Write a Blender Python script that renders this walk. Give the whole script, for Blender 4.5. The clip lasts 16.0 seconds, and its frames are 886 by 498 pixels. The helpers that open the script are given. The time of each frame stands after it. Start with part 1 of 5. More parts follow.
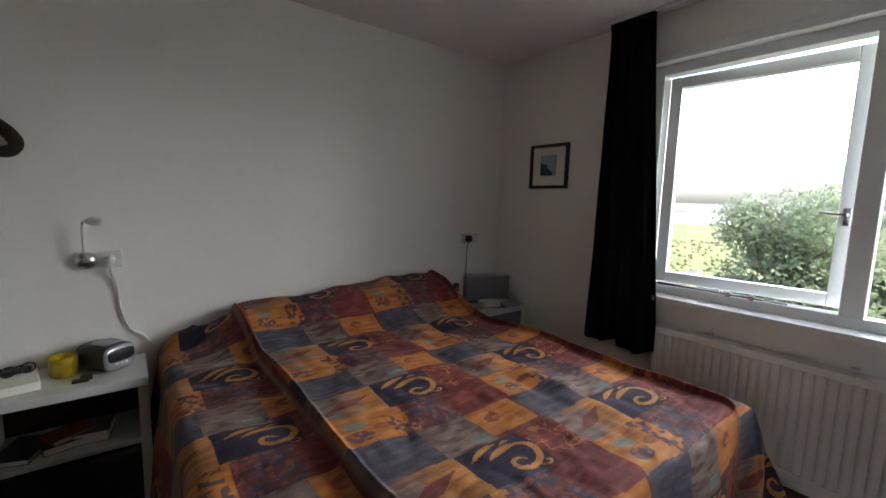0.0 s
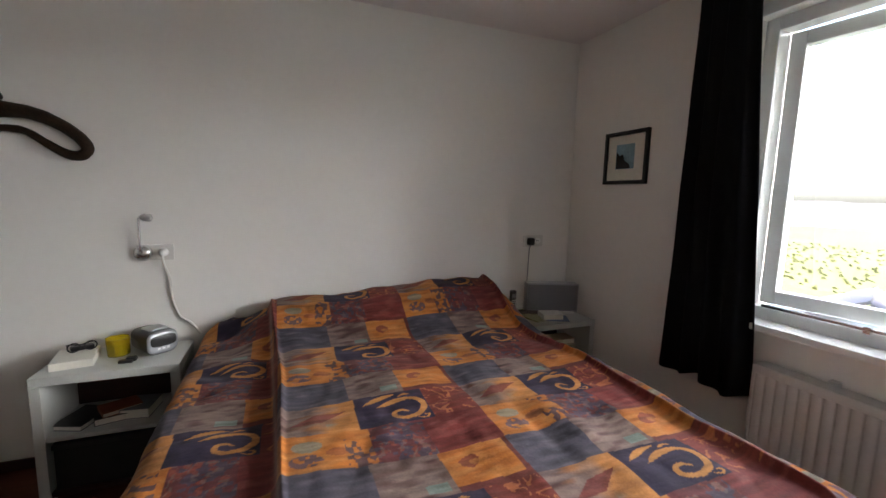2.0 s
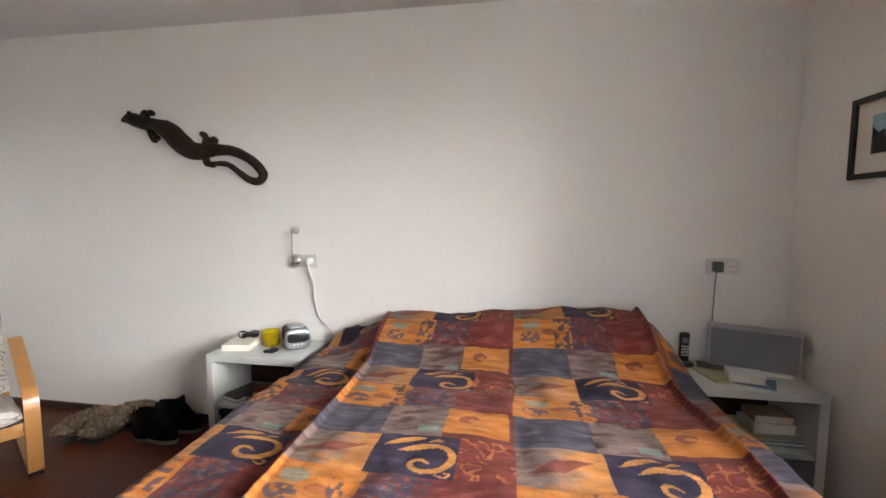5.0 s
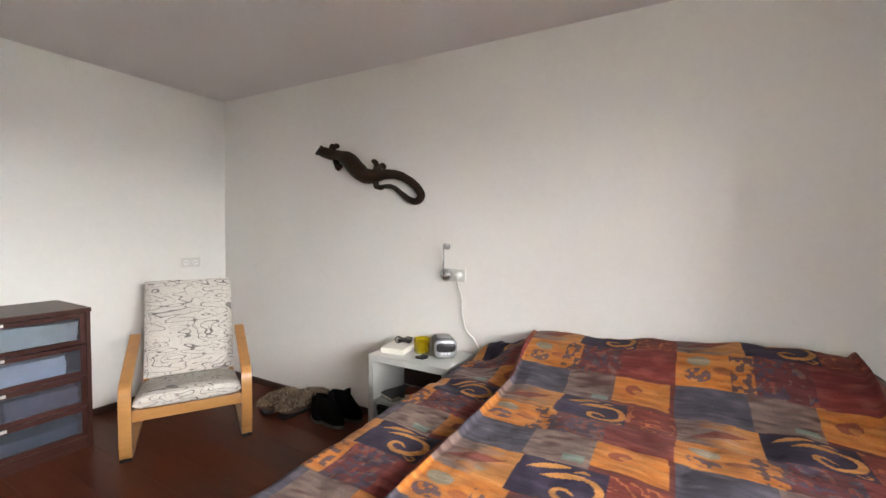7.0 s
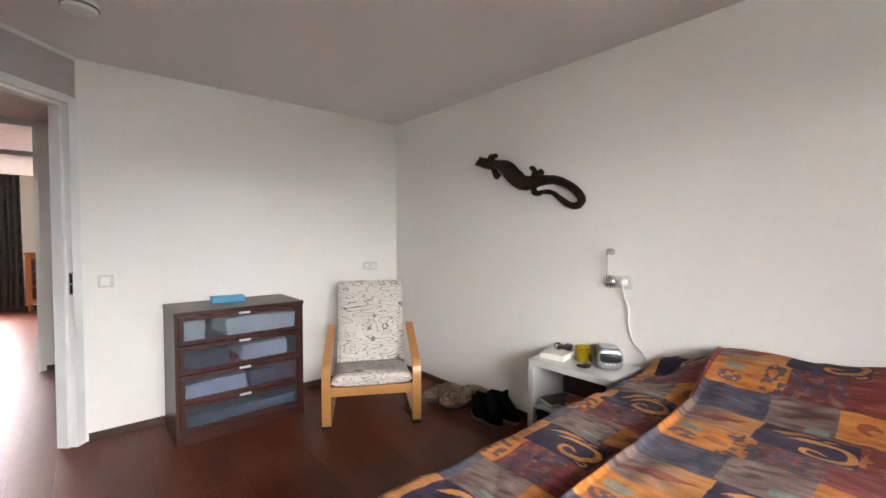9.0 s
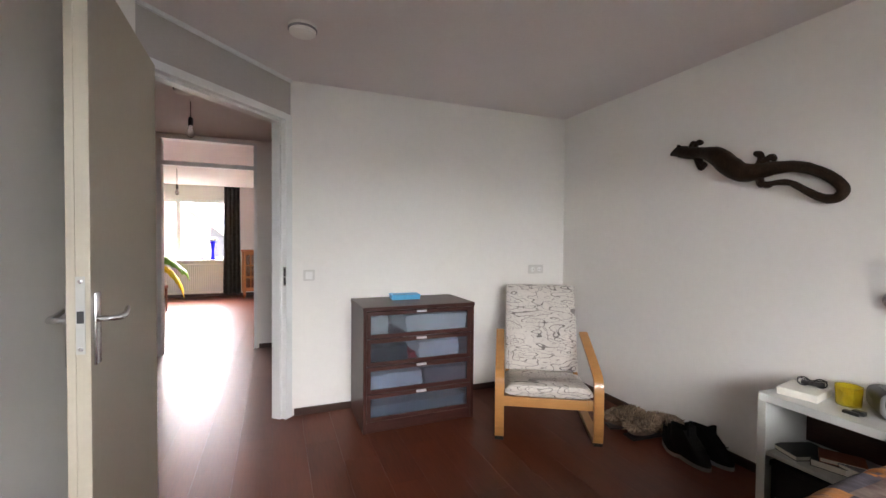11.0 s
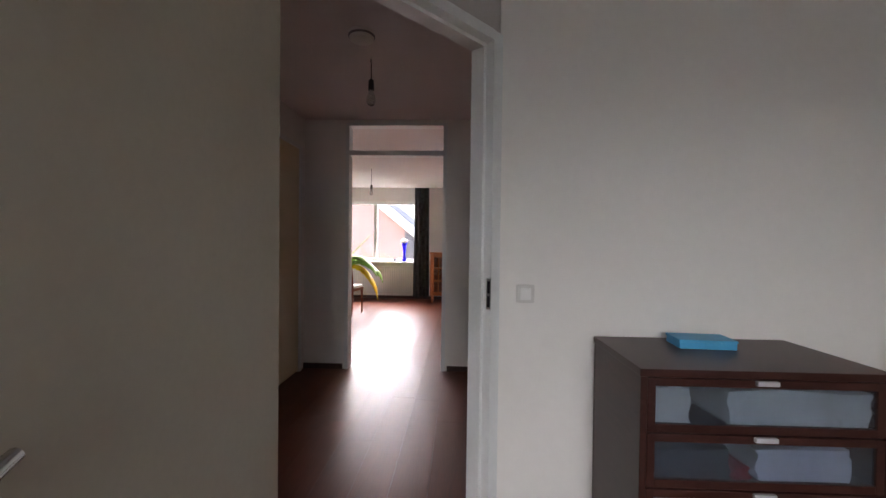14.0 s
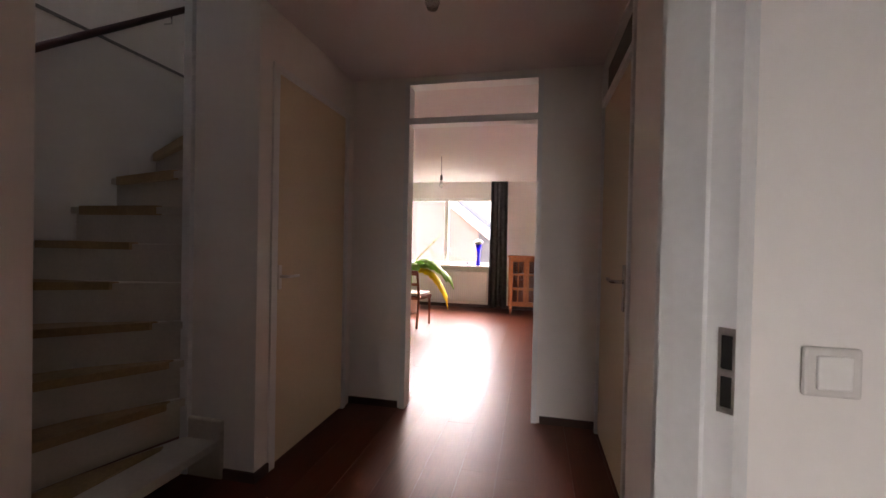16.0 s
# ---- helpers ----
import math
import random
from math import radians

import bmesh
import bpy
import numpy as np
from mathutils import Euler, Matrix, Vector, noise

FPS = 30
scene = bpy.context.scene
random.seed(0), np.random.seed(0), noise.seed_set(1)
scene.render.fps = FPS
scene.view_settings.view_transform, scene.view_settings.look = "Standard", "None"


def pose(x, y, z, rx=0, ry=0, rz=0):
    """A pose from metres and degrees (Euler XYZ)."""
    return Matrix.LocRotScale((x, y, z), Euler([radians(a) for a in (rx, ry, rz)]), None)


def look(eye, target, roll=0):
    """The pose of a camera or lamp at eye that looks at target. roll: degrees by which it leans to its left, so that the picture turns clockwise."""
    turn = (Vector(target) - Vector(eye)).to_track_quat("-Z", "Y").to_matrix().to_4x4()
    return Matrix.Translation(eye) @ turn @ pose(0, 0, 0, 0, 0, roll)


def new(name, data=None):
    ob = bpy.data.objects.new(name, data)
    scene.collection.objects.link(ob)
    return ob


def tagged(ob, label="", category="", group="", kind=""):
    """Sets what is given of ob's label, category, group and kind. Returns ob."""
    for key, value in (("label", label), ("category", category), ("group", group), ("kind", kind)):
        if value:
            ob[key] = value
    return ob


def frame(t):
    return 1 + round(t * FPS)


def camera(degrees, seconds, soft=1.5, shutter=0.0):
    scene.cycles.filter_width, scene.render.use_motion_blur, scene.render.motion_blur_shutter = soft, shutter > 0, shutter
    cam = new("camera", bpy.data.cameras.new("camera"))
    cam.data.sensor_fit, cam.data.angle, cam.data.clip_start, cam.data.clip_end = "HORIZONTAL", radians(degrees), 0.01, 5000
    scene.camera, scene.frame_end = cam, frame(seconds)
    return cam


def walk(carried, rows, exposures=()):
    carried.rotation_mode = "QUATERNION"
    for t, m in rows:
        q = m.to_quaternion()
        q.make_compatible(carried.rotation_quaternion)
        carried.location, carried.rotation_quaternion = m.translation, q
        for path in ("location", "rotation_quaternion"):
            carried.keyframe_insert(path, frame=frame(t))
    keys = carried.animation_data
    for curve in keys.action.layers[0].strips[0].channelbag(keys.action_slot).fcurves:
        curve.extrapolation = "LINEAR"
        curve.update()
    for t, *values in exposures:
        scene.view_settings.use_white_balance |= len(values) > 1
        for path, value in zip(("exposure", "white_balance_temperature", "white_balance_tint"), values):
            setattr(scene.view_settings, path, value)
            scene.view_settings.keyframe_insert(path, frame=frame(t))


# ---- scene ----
cam = camera(93.9, 16.0)
PATH = [
    (0, (0.131, 0.09, 1.351), (1.335, 1.669, 1.111), 1.6),
    (0.5, (0.273, 0.053, 1.361), (1.349, 1.722, 1.12), 1.5),
    (1, (0.377, 0.031, 1.351), (1.313, 1.78, 1.101), 1.5),
    (1.5, (0.476, 0.052, 1.339), (1.306, 1.855, 1.09), 1.4),
    (2, (0.604, 0.076, 1.347), (1.333, 1.922, 1.094), 1.4),
    (2.5, (0.67, 0.098, 1.337), (1.279, 1.987, 1.091), 1.3),
    (3, (0.783, 0.098, 1.327), (1.217, 2.037, 1.097), 1.2),
    (3.2, (0.831, 0.096, 1.332), (1.21, 2.046, 1.101), 1.2),
    (5.3, (1.202, 0.29, 1.301), (0.816, 2.246, 1.139), 0.6),
    (5.5, (1.173, 0.276, 1.324), (0.753, 2.224, 1.157), 0.9),
    (6, (1.169, 0.273, 1.32), (0.577, 2.178, 1.176), 0.8),
    (6.5, (1.201, 0.281, 1.307), (0.407, 2.112, 1.188), 0.7),
    (7, (1.189, 0.261, 1.306), (0.218, 2.007, 1.217), 0.7),
    (7.5, (1.171, 0.225, 1.307), (0.057, 1.884, 1.25), 0.7),
    (8, (1.159, 0.21, 1.302), (-0.105, 1.759, 1.246), 0.6),
    (8.2, (1.173, 0.205, 1.308), (-0.151, 1.703, 1.248), 0.4),
    (10.3, (1.048, 0.091, 1.277), (-0.694, 1.073, 1.23), 0.5),
    (10.5, (1.005, 0.079, 1.281), (-0.77, 0.998, 1.233), 0.6),
    (11, (0.88, 0.038, 1.28), (-0.974, 0.788, 1.234), 0.5),
    (11.5, (0.744, 0.002, 1.276), (-1.166, 0.592, 1.235), 0.5),
    (12, (0.49, 0.025, 1.271), (-1.461, 0.462, 1.226), 0.4),
    (12.5, (0.279, 0.03, 1.264), (-1.696, 0.339, 1.223), 0.5),
    (13, (0.022, -0.012, 1.255), (-1.972, 0.139, 1.215), 0.4),
    (13.5, (-0.168, -0.048, 1.247), (-2.167, -0.004, 1.211), 0.5),
    (14, (-0.419, -0.031, 1.236), (-2.417, -0.111, 1.202), 0.7),
    (14.5, (-0.657, -0.02, 1.236), (-2.646, -0.225, 1.206), 0.9),
    (15, (-0.968, -0.083, 1.203), (-2.937, -0.433, 1.177), 1.7),
    (15.5, (-1.177, -0.147, 1.205), (-3.133, -0.563, 1.185), 1.1),
    (16, (-1.487, -0.204, 1.203), (-3.441, -0.631, 1.178), 1.2),
]
walk(cam, [(t, look(eye, target, roll)) for t, eye, target, roll in PATH],
     [(0, 3.0, 6200, 9), (1.5, 3.3, 6350, 10.5), (3, 4.1, 6450, 11.5), (5.5, 4.55, 6500, 11), (8, 4.45, 6550, 12), (10.5, 4.25, 6500, 14), (12.5, 3.6, 6450, 14.5), (14, 3.2, 6400, 15.5), (15.5, 3.3, 6500, 18), (16, 3.45, 7050, 22)])

# world: bright overcast sky, weak soft sun
world = bpy.data.worlds.new("overcast_sky")
scene.world = world
world.use_nodes = True
wn = world.node_tree
sky = wn.nodes.new("ShaderNodeTexSky")
sky.sky_type, sky.sun_disc = "NISHITA", False
sky.sun_elevation, sky.sun_rotation = radians(50), radians(180)
sky.air_density, sky.dust_density = 1.0, 4.0
wn.links.new(sky.outputs[0], wn.nodes["Background"].inputs[0])
wn.nodes["Background"].inputs[1].default_value = 0.14
sun_data = bpy.data.lights.new("sun", "SUN")
sun_data.energy, sun_data.angle, sun_data.color = 1.2, radians(15), (1, 0.96, 0.9)
sun = new("sun", sun_data)
sun.matrix_world = look((0, -20, 24), (0, 0, 0))


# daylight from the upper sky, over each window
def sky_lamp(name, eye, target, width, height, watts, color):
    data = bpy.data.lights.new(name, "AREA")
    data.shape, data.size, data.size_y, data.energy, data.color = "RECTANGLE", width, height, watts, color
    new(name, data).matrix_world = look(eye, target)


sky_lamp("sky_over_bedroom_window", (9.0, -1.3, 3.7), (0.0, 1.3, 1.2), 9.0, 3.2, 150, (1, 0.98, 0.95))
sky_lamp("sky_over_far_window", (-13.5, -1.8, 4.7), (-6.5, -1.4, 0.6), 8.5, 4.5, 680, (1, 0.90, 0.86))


# ---------------------------------------------------------------- materials
def material(name, color, rough=0.6, metal=0.0, vary=0.12, scale=6.0, fine=60.0, bump=0.1, bumpscale=90.0,
             coat=0.0, transmission=0.0, random_tint=0.0, spec=0.5, stretch=(1, 1, 1), attribute="", sheen=0.0, island=False):
    m = bpy.data.materials.new(name)
    m.use_nodes = True
    nt = m.node_tree
    b = nt.nodes["Principled BSDF"]
    b.inputs["Roughness"].default_value, b.inputs["Metallic"].default_value = rough, metal
    b.inputs["Coat Weight"].default_value, b.inputs["Transmission Weight"].default_value = coat, transmission
    b.inputs["Specular IOR Level"].default_value = spec
    b.inputs["Sheen Weight"].default_value = sheen
    co = nt.nodes.new("ShaderNodeTexCoord")
    mp = nt.nodes.new("ShaderNodeMapping")
    mp.inputs["Scale"].default_value = stretch
    nt.links.new(co.outputs["Object"], mp.inputs[0])
    big, small = nt.nodes.new("ShaderNodeTexNoise"), nt.nodes.new("ShaderNodeTexNoise")
    big.inputs["Scale"].default_value, small.inputs["Scale"].default_value = scale, fine
    big.inputs["Detail"].default_value = 4
    for n in (big, small):
        nt.links.new(mp.outputs[0], n.inputs["Vector"])
    add = nt.nodes.new("ShaderNodeMath")
    add.operation = "ADD"
    nt.links.new(big.outputs["Fac"], add.inputs[0])
    nt.links.new(small.outputs["Fac"], add.inputs[1])
    last = add
    if random_tint:
        info, mul = nt.nodes.new("ShaderNodeNewGeometry" if island else "ShaderNodeObjectInfo"), nt.nodes.new("ShaderNodeMath")
        mul.operation = "MULTIPLY_ADD"
        mul.inputs[1].default_value = random_tint
        nt.links.new(info.outputs["Random Per Island" if island else "Random"], mul.inputs[0])
        nt.links.new(add.outputs[0], mul.inputs[2])
        last = mul
    mr = nt.nodes.new("ShaderNodeMapRange")
    mr.inputs[1].default_value, mr.inputs[2].default_value = 0.6, 1.4 + random_tint
    mr.inputs[3].default_value, mr.inputs[4].default_value = 1 - vary, 1 + vary
    nt.links.new(last.outputs[0], mr.inputs[0])
    mix = nt.nodes.new("ShaderNodeMix")
    mix.data_type, mix.blend_type = "RGBA", "MULTIPLY"
    mix.inputs["Factor"].default_value = 1.0
    mix.inputs["A"].default_value = (*color, 1)
    if attribute:
        at = nt.nodes.new("ShaderNodeAttribute")
        at.attribute_name = attribute
        nt.links.new(at.outputs["Color"], mix.inputs["A"])
    nt.links.new(mr.outputs[0], mix.inputs["B"])
    nt.links.new(mix.outputs["Result"], b.inputs["Base Color"])
    if bump:
        bn, bp = nt.nodes.new("ShaderNodeTexNoise"), nt.nodes.new("ShaderNodeBump")
        bn.inputs["Scale"].default_value = bumpscale
        bn.inputs["Detail"].default_value = 5
        bp.inputs["Strength"].default_value, bp.inputs["Distance"].default_value = bump, 0.004
        nt.links.new(mp.outputs[0], bn.inputs["Vector"])
        nt.links.new(bn.outputs["Fac"], bp.inputs["Height"])
        nt.links.new(bp.outputs[0], b.inputs["Normal"])
    return m


M_WALL = material("wall_paint", (0.81, 0.795, 0.755), 0.75, vary=0.02, scale=1.3, fine=25, bump=0.10, bumpscale=110)
M_CEIL = material("ceiling_paint", (0.74, 0.70, 0.69), 0.85, vary=0.03, scale=1.5, bump=0.2, bumpscale=120)
M_FRAME = material("white_gloss_paint", (0.76, 0.78, 0.77), 0.32, vary=0.04, scale=5, bump=0.05, bumpscale=40)
M_DOOR = material("cream_door_paint", (0.66, 0.57, 0.40), 0.4, vary=0.05, scale=2.5, bump=0.05, bumpscale=40)
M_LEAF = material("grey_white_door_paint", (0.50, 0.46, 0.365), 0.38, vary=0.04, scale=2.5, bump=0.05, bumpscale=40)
M_PLANK = material("dark_red_laminate", (0.115, 0.029, 0.013), 0.36, vary=0.30, scale=2, fine=14, bump=0.03, bumpscale=30, random_tint=0.35, spec=0.18, stretch=(0.6, 7, 7))
M_GAP = material("plank_joint", (0.03, 0.014, 0.01), 0.6, vary=0.1)
M_SKIRT = material("dark_brown_skirting", (0.045, 0.02, 0.014), 0.4, vary=0.2, stretch=(2, 2, 12))
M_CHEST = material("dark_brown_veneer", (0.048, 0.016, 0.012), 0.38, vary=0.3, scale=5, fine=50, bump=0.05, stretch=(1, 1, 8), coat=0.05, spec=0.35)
M_FROST = material("frosted_glass", (0.72, 0.80, 0.90), 0.21, vary=0.03, transmission=0.96, bump=0.0)
M_GLASS = material("clear_glass", (1, 1, 1), 0.02, vary=0.0, transmission=1.0, bump=0.0)
M_CHROME = material("brushed_chrome", (0.62, 0.62, 0.62), 0.25, metal=1.0, vary=0.08, bump=0.03, bumpscale=200)
M_PLATE = material("grey_beige_plastic", (0.66, 0.65, 0.61), 0.4, vary=0.03, bump=0.0)
M_PULL = material("satin_silver", (0.66, 0.66, 0.68), 0.45, metal=0.3, vary=0.04, bump=0.0)
M_BEECH = material("honey_beech", (0.45, 0.215, 0.065), 0.35, vary=0.16, scale=4, fine=40, bump=0.05, stretch=(3, 3, 14), coat=0.2)
M_BLACKPAD = material("black_felt", (0.012, 0.012, 0.012), 0.85, vary=0.2)
M_WHITE = material("white_plastic", (0.80, 0.80, 0.77), 0.35, vary=0.03, bump=0.02)
M_STAND = material("grey_white_lacquer", (0.52, 0.53, 0.50), 0.3, vary=0.04, bump=0.03)
M_BLACK = material("black_plastic", (0.014, 0.014, 0.015), 0.35, vary=0.15, bump=0.03)
M_CURTAIN = material("black_cotton", (0.006, 0.006, 0.008), 0.9, vary=0.25, scale=8, fine=300, bump=0.25, bumpscale=500, spec=0.1)
M_RAD = material("radiator_enamel", (0.68, 0.68, 0.66), 0.35, vary=0.04, bump=0.03)
M_LIZ = material("carved_dark_wood", (0.026, 0.014, 0.007), 0.55, vary=0.7, scale=16, fine=120, bump=0.6, bumpscale=160, spec=0.22)
M_SPREAD = material("printed_cotton", (1, 1, 1), 0.75, vary=0.22, scale=9, fine=160, bump=0.35, bumpscale=60, attribute="print", sheen=0.03, spec=0.2)
M_PAPER = material("paper", (0.74, 0.72, 0.64), 0.8, vary=0.06)
M_BLUE = material("light_blue_card", (0.06, 0.36, 0.62), 0.45, vary=0.08)
M_YELLOW = material("yellow_glass", (0.92, 0.74, 0.03), 0.08, vary=0.05, transmission=0.8, bump=0.0)
M_SILVER = material("silver_plastic", (0.36, 0.37, 0.39), 0.3, metal=0.6, vary=0.05, bump=0.02)
M_SPEAKER = material("grey_speaker_cloth", (0.20, 0.20, 0.22), 0.85, vary=0.1, fine=400, bump=0.3, bumpscale=600)
M_FUR = material("brown_fur", (0.13, 0.09, 0.06), 0.95, vary=0.6, scale=14, fine=120, bump=0.6)
M_SHOE = material("black_suede", (0.005, 0.005, 0.005), 0.9, vary=0.3, bump=0.3, spec=0.1)
M_SOLE = material("grey_rubber", (0.20, 0.20, 0.19), 0.7, vary=0.1)
M_TREAD = material("stair_wood", (0.33, 0.22, 0.10), 0.55, vary=0.25, scale=6, stretch=(1, 1, 1))
M_STAIRWHITE = material("stair_paint", (0.55, 0.51, 0.43), 0.55, vary=0.08)
M_ORANGE = material("orange_pine", (0.52, 0.17, 0.05), 0.4, vary=0.2, stretch=(3, 3, 12))
M_MAHOG = material("red_brown_wood", (0.20, 0.055, 0.02), 0.35, vary=0.2)
M_LEAFG = material("banana_leaf_green", (0.22, 0.42, 0.07), 0.5, vary=0.3, spec=0.3)
M_LEAFY = material("banana_leaf_yellow", (0.75, 0.56, 0.02), 0.5, vary=0.2, spec=0.3)
M_VASE = material("cobalt_glass", (0.03, 0.02, 0.75), 0.1, vary=0.05, transmission=0.4, bump=0.0)
M_DARKCURT = material("charcoal_pattern_curtain", (0.035, 0.04, 0.045), 0.9, vary=0.6, scale=12, fine=40, bump=0.2)
M_GRASS = material("grass", (0.105, 0.112, 0.034), 0.9, vary=0.5, scale=0.08, fine=2.0, bump=0.0)
M_WATER = material("canal_water", (0.10, 0.12, 0.12), 0.08, vary=0.1, scale=0.5, bump=0.1, bumpscale=3)
M_FOLIAGE = material("foliage", (0.165, 0.205, 0.115), 0.7, vary=0.25, scale=1.5, fine=8, bump=0.0)
def see_through(m, share):
    """Leaves let part of the daylight through."""
    nt = m.node_tree
    b, out = nt.nodes["Principled BSDF"], nt.nodes["Material Output"]
    tr, mix = nt.nodes.new("ShaderNodeBsdfTranslucent"), nt.nodes.new("ShaderNodeMixShader")
    nt.links.new(b.inputs["Base Color"].links[0].from_socket, tr.inputs["Color"])
    mix.inputs[0].default_value = share
    nt.links.new(b.outputs[0], mix.inputs[1])
    nt.links.new(tr.outputs[0], mix.inputs[2])
    nt.links.new(mix.outputs[0], out.inputs["Surface"])


see_through(M_FOLIAGE, 0.5)
see_through(M_LEAFG, 0.5)
see_through(M_LEAFY, 0.5)
M_TUFT = material("tall_grass_blades", (0.115, 0.118, 0.040), 0.9, vary=0.3, scale=0.3, fine=2.0, bump=0.0, random_tint=0.3, island=True)
see_through(M_TUFT, 0.5)
M_BARK = material("bark", (0.10, 0.07, 0.05), 0.9, vary=0.3, bump=0.5, bumpscale=20)
M_RENDER = material("pink_render", (0.40, 0.25, 0.23), 0.85, vary=0.1, scale=2)
M_ROOF = material("grey_roof", (0.13, 0.12, 0.13), 0.8, vary=0.2)
M_FARWOOD = material("far_woods", (0.09, 0.12, 0.07), 0.9, vary=0.4, scale=0.2, fine=1.0, bump=0.0)


def cushion_material():
    """Cream cotton with grey meandering lines and oval spots."""
    m = material("cream_squiggle_cotton", (0.60, 0.56, 0.51), 0.85, vary=0.10, bump=0.2, bumpscale=200)
    nt = m.node_tree
    b = nt.nodes["Principled BSDF"]
    base = b.inputs["Base Color"].links[0].from_socket
    co = nt.nodes.new("ShaderNodeTexCoord")

    def lines(scale, width, seedshift, squash):
        mp, nz, a, c = [nt.nodes.new(k) for k in ("ShaderNodeMapping", "ShaderNodeTexNoise", "ShaderNodeMath", "ShaderNodeMath")]
        mp.inputs["Location"].default_value = (seedshift, seedshift, 0)
        mp.inputs["Scale"].default_value = squash
        nz.inputs["Scale"].default_value, nz.inputs["Detail"].default_value = scale, 1.0
        a.operation, c.operation = "PINGPONG", "LESS_THAN"
        a.inputs[1].default_value, c.inputs[1].default_value = 0.065, width
        nt.links.new(co.outputs["Object"], mp.inputs[0])
        nt.links.new(mp.outputs[0], nz.inputs["Vector"])
        nt.links.new(nz.outputs["Fac"], a.inputs[0])
        nt.links.new(a.outputs[0], c.inputs[0])
        return c

    one, two = lines(7.0, 0.0075, 3.1, (0.6, 1.9, 1.9)), lines(11.0, 0.0055, 8.4, (0.6, 1.5, 1.5))
    vo, dot = nt.nodes.new("ShaderNodeTexVoronoi"), nt.nodes.new("ShaderNodeMath")
    vo.inputs["Scale"].default_value = 9.0
    dot.operation = "LESS_THAN"
    dot.inputs[1].default_value = 0.27
    nt.links.new(co.outputs["Object"], vo.inputs["Vector"])
    nt.links.new(vo.outputs["Distance"], dot.inputs[0])
    pick = nt.nodes.new("ShaderNodeSeparateColor")
    nt.links.new(vo.outputs["Color"], pick.inputs[0])
    gate, both = nt.nodes.new("ShaderNodeMath"), nt.nodes.new("ShaderNodeMath")
    gate.operation, both.operation = "GREATER_THAN", "MULTIPLY"
    gate.inputs[1].default_value = 0.88
    nt.links.new(pick.outputs[0], gate.inputs[0])
    nt.links.new(gate.outputs[0], both.inputs[0])
    nt.links.new(dot.outputs[0], both.inputs[1])
    for fac, color in ((one, (0.17, 0.15, 0.14, 1)), (two, (0.30, 0.27, 0.25, 1)), (both, (0.22, 0.20, 0.19, 1))):
        mix = nt.nodes.new("ShaderNodeMix")
        mix.data_type = "RGBA"
        nt.links.new(fac.outputs[0], mix.inputs["Factor"])
        nt.links.new(base, mix.inputs["A"])
        mix.inputs["B"].default_value = color
        base = mix.outputs["Result"]
    nt.links.new(base, b.inputs["Base Color"])
    return m


M_CUSHION = cushion_material()


# ---------------------------------------------------------------- mesh helpers
def empty_bm():
    return bmesh.new()


def box(bm, lo, hi, bevel=0.0):
    vs = [bm.verts.new((x, y, z)) for x in (lo[0], hi[0]) for y in (lo[1], hi[1]) for z in (lo[2], hi[2])]
    fs = [bm.faces.new([vs[k] for k in q]) for q in ((0, 1, 3, 2), (4, 6, 7, 5), (0, 4, 5, 1), (2, 3, 7, 6), (0, 2, 6, 4), (1, 5, 7, 3))]
    if bevel:
        es = list({e for f in fs for e in f.edges})
        bmesh.ops.bevel(bm, geom=es, offset=bevel, segments=2, affect="EDGES", profile=0.5)
    return bm


def boxes(*pairs, bevel=0.0):
    bm = empty_bm()
    for lo, hi in pairs:
        box(bm, lo, hi, bevel)
    return bm


def prism(bm, outline, z0, z1):
    """An upright prism over a plan outline."""
    a = [bm.verts.new((x, y, z0)) for x, y in outline]
    b = [bm.verts.new((x, y, z1)) for x, y in outline]
    n = len(outline)
    bm.faces.new(a[::-1]), bm.faces.new(b)
    for k in range(n):
        bm.faces.new((a[k], a[(k + 1) % n], b[(k + 1) % n], b[k]))
    bmesh.ops.recalc_face_normals(bm, faces=bm.faces)
    return bm


def tube(bm, points, radius, sides=10):
    """A round tube along points; radius is a number or one per point."""
    pts = [Vector(p) for p in points]
    rad = radius if isinstance(radius, (list, tuple)) else [radius] * len(pts)
    rings, up = [], None
    for k, p in enumerate(pts):
        d = (pts[min(k + 1, len(pts) - 1)] - pts[max(k - 1, 0)]).normalized()
        if up is None:
            up = d.orthogonal().normalized()
        up = (up - d * up.dot(d)).normalized()
        side = d.cross(up)
        rings.append([bm.verts.new(p + rad[k] * (math.cos(a) * up + math.sin(a) * side)) for a in [2 * math.pi * j / sides for j in range(sides)]])
    for r, q in zip(rings, rings[1:]):
        for j in range(sides):
            bm.faces.new((r[j], r[(j + 1) % sides], q[(j + 1) % sides], q[j]))
    bm.faces.new(rings[0][::-1]), bm.faces.new(rings[-1])
    bmesh.ops.recalc_face_normals(bm, faces=bm.faces)
    return bm


def lathe(bm, profile, center=(0, 0, 0), sides=24):
    """A turned shape: profile of (radius, z)."""
    cx, cy, cz = center
    rings = [[bm.verts.new((cx + r * math.cos(2 * math.pi * j / sides), cy + r * math.sin(2 * math.pi * j / sides), cz + z)) for j in range(sides)] for r, z in profile]
    for r, q in zip(rings, rings[1:]):
        for j in range(sides):
            bm.faces.new((r[j], r[(j + 1) % sides], q[(j + 1) % sides], q[j]))
    bm.faces.new(rings[0][::-1]), bm.faces.new(rings[-1])
    bmesh.ops.recalc_face_normals(bm, faces=bm.faces)
    return bm


